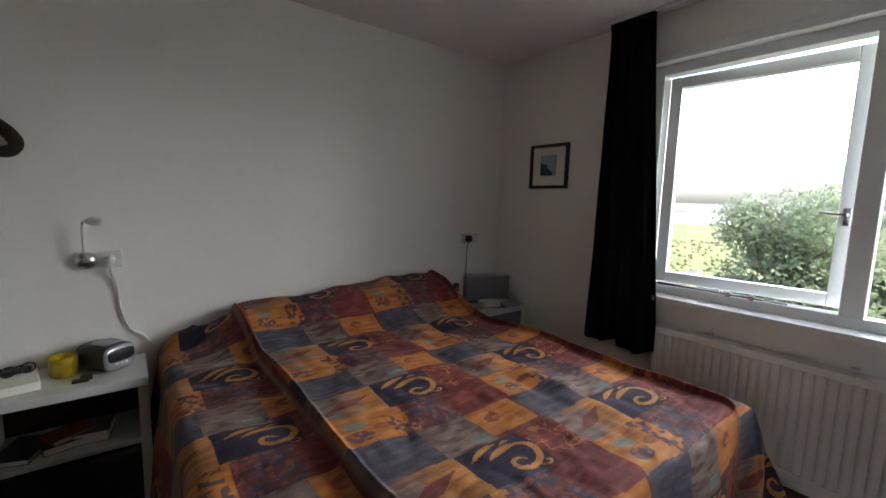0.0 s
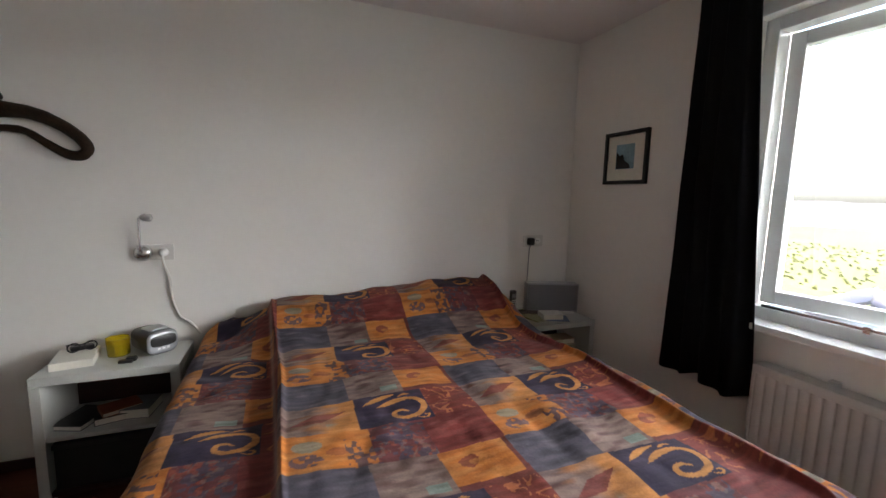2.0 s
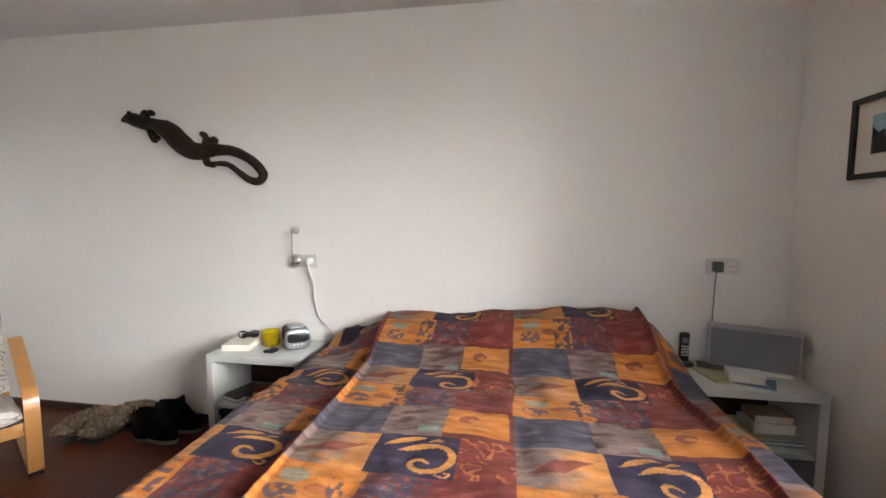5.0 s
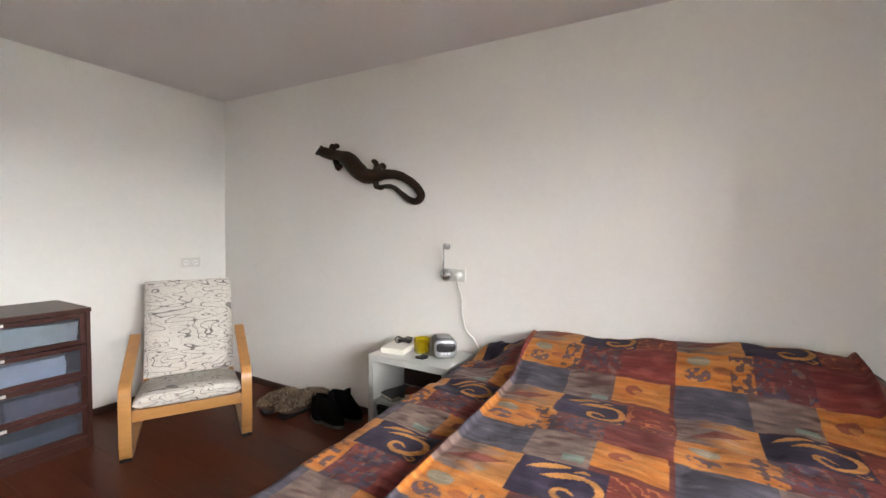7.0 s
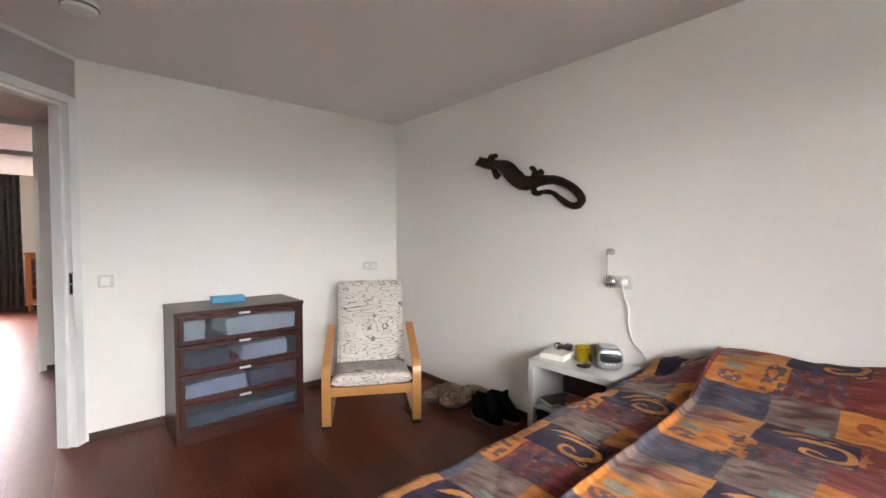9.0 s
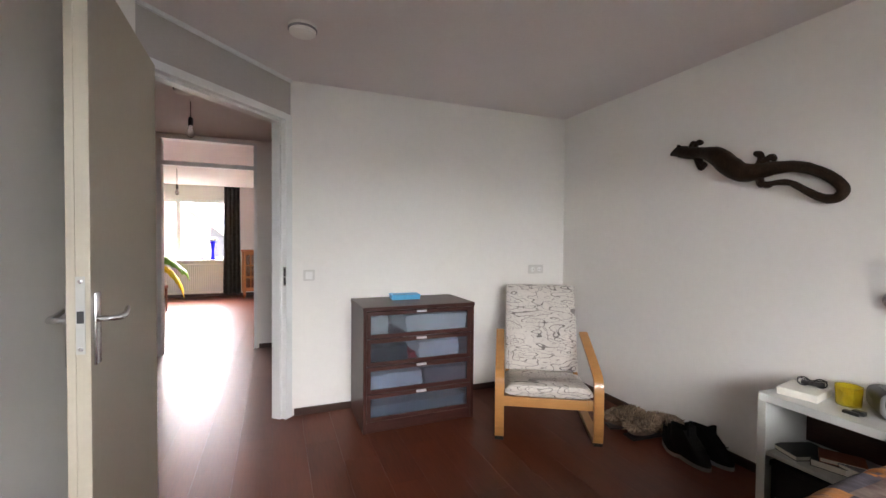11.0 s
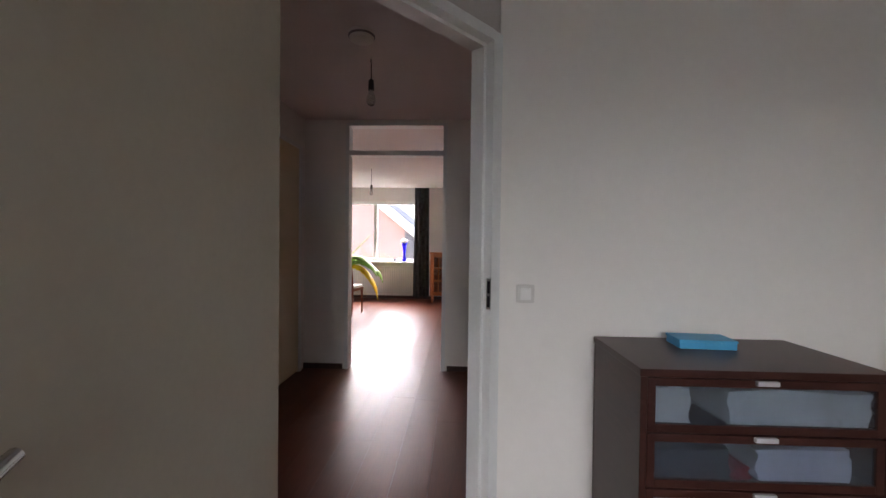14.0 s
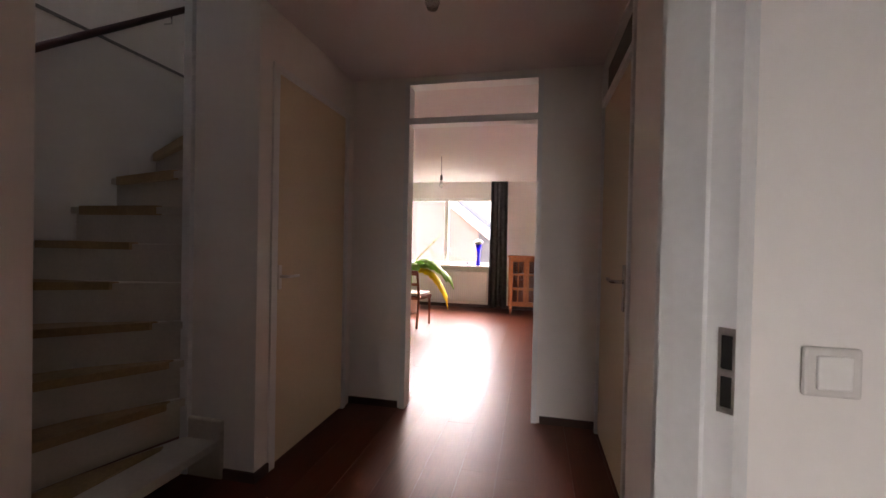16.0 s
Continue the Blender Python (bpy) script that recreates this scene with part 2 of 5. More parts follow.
def smooth_curve(points, steps=6):
    """Catmull-Rom through the points."""
    p = [Vector(q) for q in points]
    p = [2 * p[0] - p[1], *p, 2 * p[-1] - p[-2]]
    out = []
    for k in range(1, len(p) - 2):
        for j in range(steps):
            t = j / steps
            out.append(0.5 * (2 * p[k] + (p[k + 1] - p[k - 1]) * t + (2 * p[k - 1] - 5 * p[k] + 4 * p[k + 1] - p[k + 2]) * t * t + (3 * p[k] - p[k - 1] - 3 * p[k + 1] + p[k + 2]) * t ** 3))
    return out + [p[-2]]


def strip(bm, path, width_axis, width, thick):
    """A flat bent bar along path, width along width_axis."""
    pts, w = [Vector(p) for p in path], Vector(width_axis).normalized() * width / 2
    rings = []
    for k, p in enumerate(pts):
        d = (pts[min(k + 1, len(pts) - 1)] - pts[max(k - 1, 0)]).normalized()
        n = d.cross(w).normalized() * thick / 2
        rings.append([bm.verts.new(p + a * w + b * n) for a, b in ((-1, -1), (1, -1), (1, 1), (-1, 1))])
    for r, q in zip(rings, rings[1:]):
        for j in range(4):
            bm.faces.new((r[j], r[(j + 1) % 4], q[(j + 1) % 4], q[j]))
    bm.faces.new(rings[0][::-1]), bm.faces.new(rings[-1])
    bmesh.ops.recalc_face_normals(bm, faces=bm.faces)
    return bm


def mesh_of(name, bm, mat, smooth=False):
    me = bpy.data.meshes.new(name)
    bm.normal_update()
    bm.to_mesh(me)
    bm.free()
    me.materials.append(mat)
    if smooth:
        me.shade_smooth()
        me.set_sharp_from_angle(angle=radians(40))
    return me


def part(name, bm, mat, parent=None, label="", smooth=False):
    ob = new(name, mesh_of(name, bm, mat, smooth))
    ob.parent = parent
    return tagged(ob, label)


def thing(name, label, category, m=None, group="", kind=""):
    ob = new(name)
    ob.empty_display_size = 0.1
    if m is not None:
        ob.matrix_basis = m
    return tagged(ob, label, category, group, kind)


def structure(name, bm, mat, label="", category="wall", smooth=False):
    return tagged(part(name, bm, mat, None, label, smooth), label, category, "", "structure")


# ---------------------------------------------------------------- the plan
XW, XE, YS, YN, ZC = -2.264, 2.535, -0.66, 2.515, 2.395     # bedroom
A = Vector((XW, 0.139))                                      # where the slanting door wall begins
D = Vector((0.739, -0.673))                                  # along it
N2 = Vector((0.673, 0.739))                                  # out of it, into the bedroom
HN, HS, XH = 0.217, -1.53, -4.36                             # hall: north wall, south wall, end wall
XF = -9.35                                                   # far room's window wall
ROOMTOP = 2.6


def on_diag(s, out=0.0):
    p = A + D * s + N2 * out
    return p.x, p.y


def diag_box(bm, s0, s1, out0, out1, z0, z1):
    return prism(bm, [on_diag(s0, out0), on_diag(s1, out0), on_diag(s1, out1), on_diag(s0, out1)], z0, z1)


structure("wall_north", boxes(((XW - 0.1, YN, -0.2), (XE + 0.3, YN + 0.2, ROOMTOP))), M_WALL, "plain white painted plaster wall behind the bed head")
WY0, WY1, WZ0, WZ1 = -0.52, 1.34, 0.84, 2.13
structure("wall_east", boxes(((XE, YS - 0.1, -0.2), (XE + 0.28, YN, WZ0)), ((XE, YS - 0.1, WZ1), (XE + 0.28, YN, ROOMTOP)),
                             ((XE, WY1, WZ0), (XE + 0.28, YN, WZ1)), ((XE, YS - 0.1, WZ0), (XE + 0.28, WY0, WZ1))), M_WALL, "white painted wall with a wide window opening")
structure("wall_west", boxes(((XW - 0.1, 0.139, -0.2), (XW, YN, ROOMTOP))), M_WALL, "white painted wall behind the chest of drawers")
structure("wall_south", boxes(((-1.52, YS - 0.12, -0.2), (XE, YS, ROOMTOP))), M_WALL, "white painted wall behind the open door")
bm = empty_bm()
diag_box(bm, 1.055, 1.19, -0.1, 0, -0.2, ROOMTOP)
diag_box(bm, 1.03, 1.13, -1.09, -0.118, -0.2, ROOMTOP)
structure("wall_door_side", bm, M_WALL, "short slanting white wall beside the door frame")
structure("wall_hall_north", boxes(((-4.46, HN, -0.2), (-4.32, HN + 0.1, ROOMTOP)), ((-4.32, HN, 2.36), (-3.45, HN + 0.1, ROOMTOP)), ((-3.45, HN, -0.2), (XW - 0.1, HN + 0.1, ROOMTOP))),
          M_WALL, "dim white hall wall with a door")
structure("wall_hall_south", boxes(((-4.46, HS - 0.1, -0.2), (-4.27, HS, ROOMTOP)), ((-4.27, HS - 0.1, 2.12), (-3.38, HS, ROOMTOP)), ((-3.38, -1.9, -0.2), (-3.28, HS, ROOMTOP))),
          M_WALL, "dim white hall wall with a cupboard door beside the stairs")
structure("wall_hall_end", boxes(((XH - 0.1, -4.2, -0.2), (XH, HS - 0.1, ROOMTOP)), ((XH - 0.1, HS - 0.1, -0.2), (XH, -1.13, ROOMTOP)), ((XH - 0.1, -0.16, -0.2), (XH, HN, ROOMTOP)), ((XH - 0.1, HN + 0.1, -0.2), (XH, 1.4, ROOMTOP)),
                                 ((XH - 0.1, -1.13, 2.36), (XH, -0.16, ROOMTOP))), M_WALL, "white wall at the hall's end with a tall door opening")
structure("wall_hall_east", boxes(((-1.62, -3.0, -0.2), (-1.52, -0.78, 5.0))), M_WALL, "white wall closing the hall")
structure("wall_stair_back", boxes(((XH, -2.95, -0.2), (-1.62, -2.75, 5.0))), M_WALL, "white stairwell wall with a handrail")
structure("wall_stair_upper", boxes(((XH, HS - 0.12, ROOMTOP), (-1.62, HS - 0.02, 5.0)), ((XH - 0.1, -2.95, ROOMTOP), (XH, HS, 5.0))), M_WALL, "white upper stairwell wall")
FY0, FY1, FZ0, FZ1 = -2.75, -0.9, 0.80, 2.09
structure("wall_far", boxes(((XF - 0.25, -4.2, -0.2), (XF, 1.4, FZ0)), ((XF - 0.25, -4.2, FZ1), (XF, 1.4, ROOMTOP)), ((XF - 0.25, -4.2, FZ0), (XF, FY0, FZ1)), ((XF - 0.25, FY1, FZ0), (XF, 1.4, FZ1))),
          M_WALL, "white wall of the far room with a window")
structure("wall_far_north", boxes(((XF, 0.3, -0.2), (XH - 0.1, 0.45, ROOMTOP))), M_WALL, "plain white wall of the far room")
structure("wall_far_south", boxes(((XF, -4.2, -0.2), (XH - 0.1, -4.05, ROOMTOP))), M_WALL, "plain white wall of the far room")
# the slot over the stairwell is an unseen opening, added to brighten the stairs
structure("ceiling", boxes(((-1.7, YS - 0.1, ZC), (XE + 0.05, YN + 0.05, ROOMTOP)), ((XH, HS - 0.02, ZC + 0.0005), (-1.7, YN + 0.05, ROOMTOP)), ((XF, -4.1, ZC - 0.0005), (XH - 0.002, 0.35, ROOMTOP)),
                           ((XH - 0.1, -3.0, 4.9), (-2.99, HS, 5.1)), ((-2.77, -3.0, 4.9), (-1.5, HS, 5.1))), M_CEIL, "flat off-white painted ceiling", "ceiling")
floor = structure("floor", boxes(((XF, -4.2, -0.2), (XH - 0.1, 0.45, -0.006)), ((XH - 0.1, -2.95, -0.2), (XW - 0.1, HN + 0.1, -0.006)), ((XW - 0.1, -2.95, -0.2), (-1.52, YN, -0.006)), ((-1.52, YS - 0.1, -0.2), (XE, YN, -0.006))), M_GAP, "dark red-brown glossy laminate plank floor", "floor")

# ---- skirting
bm = boxes(((XW, YN - 0.012, 0), (XE, YN, 0.05)), ((XW, 0.16, 0), (XW + 0.012, YN - 0.012, 0.05)), ((XE - 0.012, YS, 0), (XE, YN - 0.012, 0.05)),
           ((-1.4, YS, 0), (XE - 0.012, YS + 0.012, 0.05)), ((XH, HS + 0.0, 0), (XH + 0.012, -1.15, 0.05)), ((XH, -0.14, 0), (XH + 0.012, HN, 0.05)),
           ((-3.43, HN - 0.012, 0), (XW - 0.1, HN, 0.05)), ((-3.38, HS, 0), (-3.268, HS + 0.012, 0.05)), ((-3.28, -1.7, 0), (-3.268, HS, 0.05)), ((XF, -4.0, 0), (XF + 0.012, 0.3, 0.06)))
structure("baseboard", bm, M_SKIRT, "low dark brown skirting board", "baseboard")

# ---- bedroom door frame in the slanting wall
frame_1 = thing("door_1", "open white flush door in a pale gloss-painted frame", "door", kind="structure")
for s0, s1 in ((0.0, 0.062), (1.01, 1.055)):
    bm = empty_bm()
    diag_box(bm, s0, s1, -0.115, 0.012, 0, 2.145)
    part("door_post", bm, M_FRAME, frame_1)
bm = empty_bm()
diag_box(bm, 0.062, 1.01, -0.115, 0.016, 2.10, 2.145)
diag_box(bm, 0.0, 1.055, -0.10, 0.014, 2.375, ZC)
part("door_head", bm, M_FRAME, frame_1)
bm = empty_bm()
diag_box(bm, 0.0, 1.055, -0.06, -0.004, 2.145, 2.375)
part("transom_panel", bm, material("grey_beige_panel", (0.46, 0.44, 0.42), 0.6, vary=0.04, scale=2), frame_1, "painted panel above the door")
bm = empty_bm()
diag_box(bm, 0.062, 0.078, -0.10, -0.03, 0, 2.10)
diag_box(bm, 0.994, 1.01, -0.10, -0.03, 0, 2.10)
diag_box(bm, 0.078, 0.994, -0.10, -0.03, 2.084, 2.10)
part("door_stop", bm, M_FRAME, frame_1)
bm = empty_bm()
diag_box(bm, 0.0618, 0.0634, -0.012, 0.012, 0.945, 1.08)
part("strike_plate", bm, M_CHROME, frame_1, "steel strike plate")
bm = empty_bm()
diag_box(bm, 0.0620, 0.0642, -0.007, 0.008, 1.015, 1.068)
diag_box(bm, 0.0620, 0.0642, -0.007, 0.008, 0.955, 1.003)
part("strike_slot", bm, M_BLACK, frame_1)
# the leaf, swung into the room
LX0, LX1, LY = -1.515, -0.668, -0.506
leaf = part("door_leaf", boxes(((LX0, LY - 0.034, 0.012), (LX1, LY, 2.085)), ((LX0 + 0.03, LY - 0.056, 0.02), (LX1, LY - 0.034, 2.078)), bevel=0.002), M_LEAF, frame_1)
HINGE, SWING = Vector((-1.452, -0.488)), Vector((-0.590, -0.457))      # inner face of the leaf as it stands open
turn = math.degrees(math.atan2(SWING.y - HINGE.y, SWING.x - HINGE.x))
leaf.matrix_basis = pose(HINGE.x, HINGE.y, 0, 0, 0, turn) @ Matrix.Translation((-LX0, -LY, 0))
part("lock_plate", boxes(((LX1, LY - 0.034, 0.94), (LX1 + 0.002, LY - 0.012, 1.165)), bevel=0.0008), M_STAND, leaf, "pale lock face")
for z in (0.955, 1.15):
    bm = lathe(empty_bm(), [(0.006, 0), (0.006, 0.0012), (0.003, 0.0018)], sides=12)
    bm.transform(Matrix.Translation((LX1 + 0.002, LY - 0.023, z)) @ pose(0, 0, 0, 0, 90))
    part("lock_screw", bm, M_CHROME, leaf)
part("latch_bolt", boxes(((LX1, LY - 0.031, 1.03), (LX1 + 0.004, LY - 0.015, 1.065))), M_BLACK, leaf)
HX, HZ = -0.706, 1.035
for sgn, y0, nm in ((1, LY, "door_handle"), (-1, LY - 0.056, "door_handle")):
    bm = empty_bm()
    box(bm, (HX - 0.022, min(y0, y0 + sgn * 0.009), 0.90), (HX + 0.022, max(y0, y0 + sgn * 0.009), 1.115), 0.004)
    path = smooth_curve([(HX, y0, HZ), (HX, y0 + sgn * 0.045, HZ), (HX - 0.025, y0 + sgn * 0.058, HZ), (HX - 0.07, y0 + sgn * 0.058, HZ + 0.003), (HX - 0.112, y0 + sgn * 0.053, HZ + 0.014)], 5)
    tube(bm, path, [0.009] * (len(path) - 8) + [0.009 - 0.0003 * k for k in range(8)], 10)
    part(nm, bm, M_CHROME, leaf, "brushed steel lever handle on a long plate", True)

# ---- hall doors and the tall opening at its end
door_2 = thing("door_2", "cream flush cupboard door with a small handle", "door", kind="structure")
part("door_post", boxes(((-3.43, HS - 0.06, 0), (-3.38, HS + 0.012, 2.12)), ((-4.27, HS - 0.06, 0), (-4.235, HS + 0.012, 2.12)), ((-4.235, HS - 0.06, 2.085), (-3.43, HS + 0.012, 2.12))), M_FRAME, door_2)
l2 = part("door_leaf", boxes(((-4.235, HS - 0.05, 0.012), (-3.43, HS - 0.006, 2.085)), bevel=0.002), M_DOOR, door_2)
bm = boxes(((-3.485, HS - 0.006, 0.94), (-3.455, HS + 0.002, 1.07)), bevel=0.002)
tube(bm, smooth_curve([(-3.47, HS, 1.01), (-3.47, HS + 0.045, 1.01), (-3.5, HS + 0.05, 1.01), (-3.57, HS + 0.05, 1.01)], 4), 0.008, 8)
part("door_handle", bm, M_WHITE, l2, "small pale lever handle", True)
door_3 = thing("door_3", "closed cream flush door with a dark panel above", "door", kind="structure")
part("door_post", boxes(((-3.485, HN - 0.012, 0), (-3.45, HN + 0.06, 2.36)), ((-4.32, HN - 0.012, 0), (-4.29, HN + 0.06, 2.36)), ((-4.29, HN - 0.012, 2.09), (-3.485, HN + 0.06, 2.13)), ((-4.29, HN - 0.012, 2.34), (-3.485, HN + 0.06, 2.36))), M_FRAME, door_3)
part("transom_panel", boxes(((-4.29, HN + 0.02, 2.13), (-3.485, HN + 0.03, 2.34))), material("dark_transom", (0.10, 0.12, 0.10), 0.25, vary=0.1), door_3, "dark transom panel")
l3 = part("door_leaf", boxes(((-4.29, HN + 0.006, 0.012), (-3.485, HN + 0.05, 2.085)), bevel=0.002), M_DOOR, door_3)
bm = boxes(((-3.60, HN - 0.004, 0.9), (-3.56, HN + 0.006, 1.12)), bevel=0.002)
tube(bm, smooth_curve([(-3.58, HN, 1.04), (-3.58, HN - 0.05, 1.04), (-3.61, HN - 0.055, 1.04), (-3.69, HN - 0.055, 1.045)], 4), 0.009, 8)
part("door_handle", bm, M_CHROME, l3, "steel lever handle on a long plate", True)
door_4 = thing("door_4", "tall open doorway with a transom bar in white frame", "doorway", kind="structure")
for y0, y1 in ((-1.13, -1.095), (-0.195, -0.16)):
    part("door_post", boxes(((XH - 0.11, y0, 0), (XH + 0.012, y1, 2.36))), M_FRAME, door_4)
part("transom_bar", boxes(((XH - 0.10, -1.095, 2.055), (XH + 0.008, -0.195, 2.10))), M_FRAME, door_4)
part("door_head", boxes(((XH - 0.11, -1.13, 2.335), (XH + 0.012, -0.16, 2.36))), M_FRAME, door_4)

# ---------------------------------------------------------------- bedroom window
def window(name, label, x0, x1, y0, y1, z0, z1, mull, sgn):
    """Frame filling the opening, with a mullion."""
    w = thing(name, label, "window", kind="structure")
    f = 0.055
    part("window_frame", boxes(((x0, y0, z0), (x1, y0 + f, z1)), ((x0, y1 - f, z0), (x1, y1, z1)), ((x0, y0 + f, z0), (x1, y1 - f, z0 + f)), ((x0, y0 + f, z1 - f), (x1, y1 - f, z1)),
                               ((x0, mull - 0.04, z0 + f), (x1, mull + 0.04, z1 - f)), bevel=0.004), M_FRAME, w)
    return w


WX0, WX1 = XE + 0.05, XE + 0.13
win = window("window_1", "wide white-framed window with its casement standing ajar", WX0, WX1, WY0, WY1, WZ0, WZ1, 0.405, 1)
part("window_sill", boxes(((XE - 0.16 + 0.09, WY0 - 0.03, WZ0 - 0.025), (XE + 0.05, WY1 + 0.03, WZ0 + 0.004)), bevel=0.004), M_FRAME, win, "white sill board")
part("window_trim", boxes(((XE - 0.015, WY0 - 0.05, WZ1), (XE, WY1 + 0.05, WZ1 + 0.05)), ((XE - 0.012, WY1, WZ0), (XE, WY1 + 0.045, WZ1)), bevel=0.003), M_FRAME, win)
glass = part("pane", boxes(((XE + 0.085, WY0 + 0.05, WZ0 + 0.05), (XE + 0.091, 0.37, WZ1 - 0.05))), M_GLASS, win)
glass.visible_shadow = False
sash = new("sash")
sash.parent = win
sash.matrix_basis = pose(WX1 - 0.01, WY1 - 0.06, 0, 0, 0, 5.0)
SL, SB, ST = WY1 - 0.06 - 0.45, WZ0 + 0.06, WZ1 - 0.06
g = 0.06
part("sash_frame", boxes(((0, -g, SB), (0.055, 0, ST)), ((0, -SL, SB), (0.055, -SL + g, ST)), ((0, -SL + g, SB), (0.055, -g, SB + g)), ((0, -SL + g, ST - g), (0.055, -g, ST)), bevel=0.004), M_FRAME, sash)
pane = part("pane", boxes(((0.025, -SL + g, SB + g), (0.031, -g, ST - g))), M_GLASS, sash)
pane.visible_shadow = False
bm = boxes(((-0.012, -SL + 0.015, 1.28), (0, -SL + 0.04, 1.36)), bevel=0.002)
tube(bm, [(-0.02, -SL + 0.028, 1.33), (-0.03, -SL + 0.028, 1.33), (-0.03, -SL + 0.12, 1.335)], 0.007, 8)
part("casement_handle", bm, M_CHROME, sash, "steel casement handle", True)
part("stay_bar", boxes(((WX0 - 0.012, 0.62, WZ0 + 0.058), (WX0 + 0.0, 1.22, WZ0 + 0.068)), ((WX0 - 0.02, 0.75, WZ0 + 0.05), (WX0, 0.77, WZ0 + 0.075)), ((WX0 - 0.02, 0.85, WZ0 + 0.05), (WX0, 0.87, WZ0 + 0.075))), M_CHROME, win, "steel casement stay")

# ---- curtain and rail
def curtain(name, label, m, width_top, width_bot, z0, z1, mat, folds, depth=0.035, lean=0.0):
    """A hanging pleated cloth: local y across, x outward."""
    c = thing(name, label, "curtain", m)
    bm = empty_bm()
    cols, rows = folds * 12, 40
    grid = []
    for j in range(rows + 1):
        v = j / rows
        w = width_top + (width_bot - width_top) * v ** 1.2
        line = []
        for i in range(cols + 1):
            u = i / cols
            ph = u * folds * 2 * math.pi
            amp = depth * (0.5 + 0.5 * v) * (0.75 + 0.4 * math.sin(3.7 * u * folds + 1))
            x = amp * math.sin(ph + 0.5 * math.sin(3 * v + 5 * u)) + 0.008 * noise.noise((u * 9, v * 5, 1))
            hem = (0.02 * math.sin(ph * 0.5 + 1) + 0.02 * u) * v ** 8
            line.append(bm.verts.new((x, (u - 0.5) * w + lean * v, z1 + (z0 - z1) * v + hem)))
        grid.append(line)
    for r, q in zip(grid, grid[1:]):
        for i in range(cols):
            bm.faces.new((r[i], r[i + 1], q[i + 1], q[i]))
    ob = part("curtain_cloth", bm, mat, c, smooth=True)
    so = ob.modifiers.new("thickness", "SOLIDIFY")
    so.thickness = 0.004
    part("heading_tape", boxes(((-0.02, -width_top / 2, z1 - 0.03), (0.012, width_top / 2, z1 + 0.006)), bevel=0.003), mat, c)
    return c


curtain("curtain", "black cotton curtain drawn aside beside the window", pose(XE - 0.10, 1.415, 0), 0.25, 0.46, 0.50, ZC - 0.022, M_CURTAIN, 4, lean=-0.05)
rail = thing("curtain_rail", "white curtain rail fixed under the ceiling", "curtain rail")
part("track", boxes(((XE - 0.115, YS + 0.02, ZC - 0.016), (XE - 0.09, 1.60, ZC))), M_FRAME, rail)

# ---- radiator
def radiator(name, label, m, length, z0, z1, depth=0.09, pitch=0.039):
    """Ribbed panel heater; local y along the wall, -x out into the room."""
    r = thing(name, label, "radiator", m)
    bm = empty_bm()
    n = int(length / pitch)
    prof = []
    for k in range(n):
        y = k * pitch
        prof += [(0.003, y), (0.0, y + pitch * 0.12), (0.0, y + pitch * 0.55), (0.0025, y + pitch * 0.68), (0.0055, y + pitch * 0.78), (0.0055, y + pitch * 0.9)]
    prof.append((0.0, n * pitch))
    lo = [bm.verts.new((-depth + x, y, z0 + 0.035)) for x, y in prof]
    hi = [bm.verts.new((-depth + x, y, z1 - 0.035)) for x, y in prof]
    for k in range(len(prof) - 1):
        bm.faces.new((lo[k], hi[k], hi[k + 1], lo[k + 1]))
    part("ribbed_panel", bm, M_RAD, r, smooth=True)
    L = n * pitch
    part("rim", boxes(((-depth - 0.001, 0, z1 - 0.037), (-0.02, L, z1)), ((-depth - 0.001, 0, z0), (-0.02, L, z0 + 0.037)), ((-depth - 0.001, -0.004, z0), (-0.02, 0.012, z1)), ((-depth - 0.001, L - 0.012, z0), (-0.02, L + 0.004, z1)), bevel=0.004), M_RAD, r)
    part("back_panel", boxes(((-0.045, 0.02, z0 + 0.02), (-0.025, L - 0.02, z1 - 0.02))), M_RAD, r)
    for y in (0.15 * L, 0.5 * L, 0.85 * L):
        part("bracket", boxes(((-0.03, y - 0.015, z0 + 0.03), (0, y + 0.015, z1 + 0.012))), M_RAD, r)
    part("pipe", tube(empty_bm(), [(-0.05, L + 0.02, 0), (-0.05, L + 0.02, z0 + 0.03), (-0.05, L - 0.01, z0 + 0.04)], 0.008, 8), M_RAD, r, smooth=True)
    return r


radiator("radiator", "white ribbed panel radiator under the window", pose(XE, -0.42, 0), 1.56, 0.14, 0.685, 0.10)

# ---------------------------------------------------------------- bed
def hash2(ix, iy, k):
    v = np.sin(ix * 127.1 + iy * 311.7 + k * 74.7) * 43758.5453
    return v - np.floor(v)


def vnoise(x, y, k=0):
    ix, iy = np.floor(x), np.floor(y)
    fx, fy = x - ix, y - iy
    fx, fy = fx * fx * (3 - 2 * fx), fy * fy * (3 - 2 * fy)
    a, b = hash2(ix, iy, k), hash2(ix + 1, iy, k)
    c, d = hash2(ix, iy + 1, k), hash2(ix + 1, iy + 1, k)
    return (a + (b - a) * fx) * (1 - fy) + (c + (d - c) * fx) * fy


def blend(col, new_col, mask):
    return col * (1 - mask[..., None]) + np.array(new_col) * mask[..., None]


NAVY, GOLD, RUST, SLATE, GREY, OCHRE, PLUM, TEAL = ((0.032, 0.028, 0.058), (0.54, 0.27, 0.075), (0.20, 0.048, 0.040), (0.085, 0.092, 0.118),
                                                    (0.24, 0.20, 0.165), (0.50, 0.20, 0.035), (0.12, 0.030, 0.036), (0.20, 0.34, 0.29))
PX, PY = 0.635, 0.52


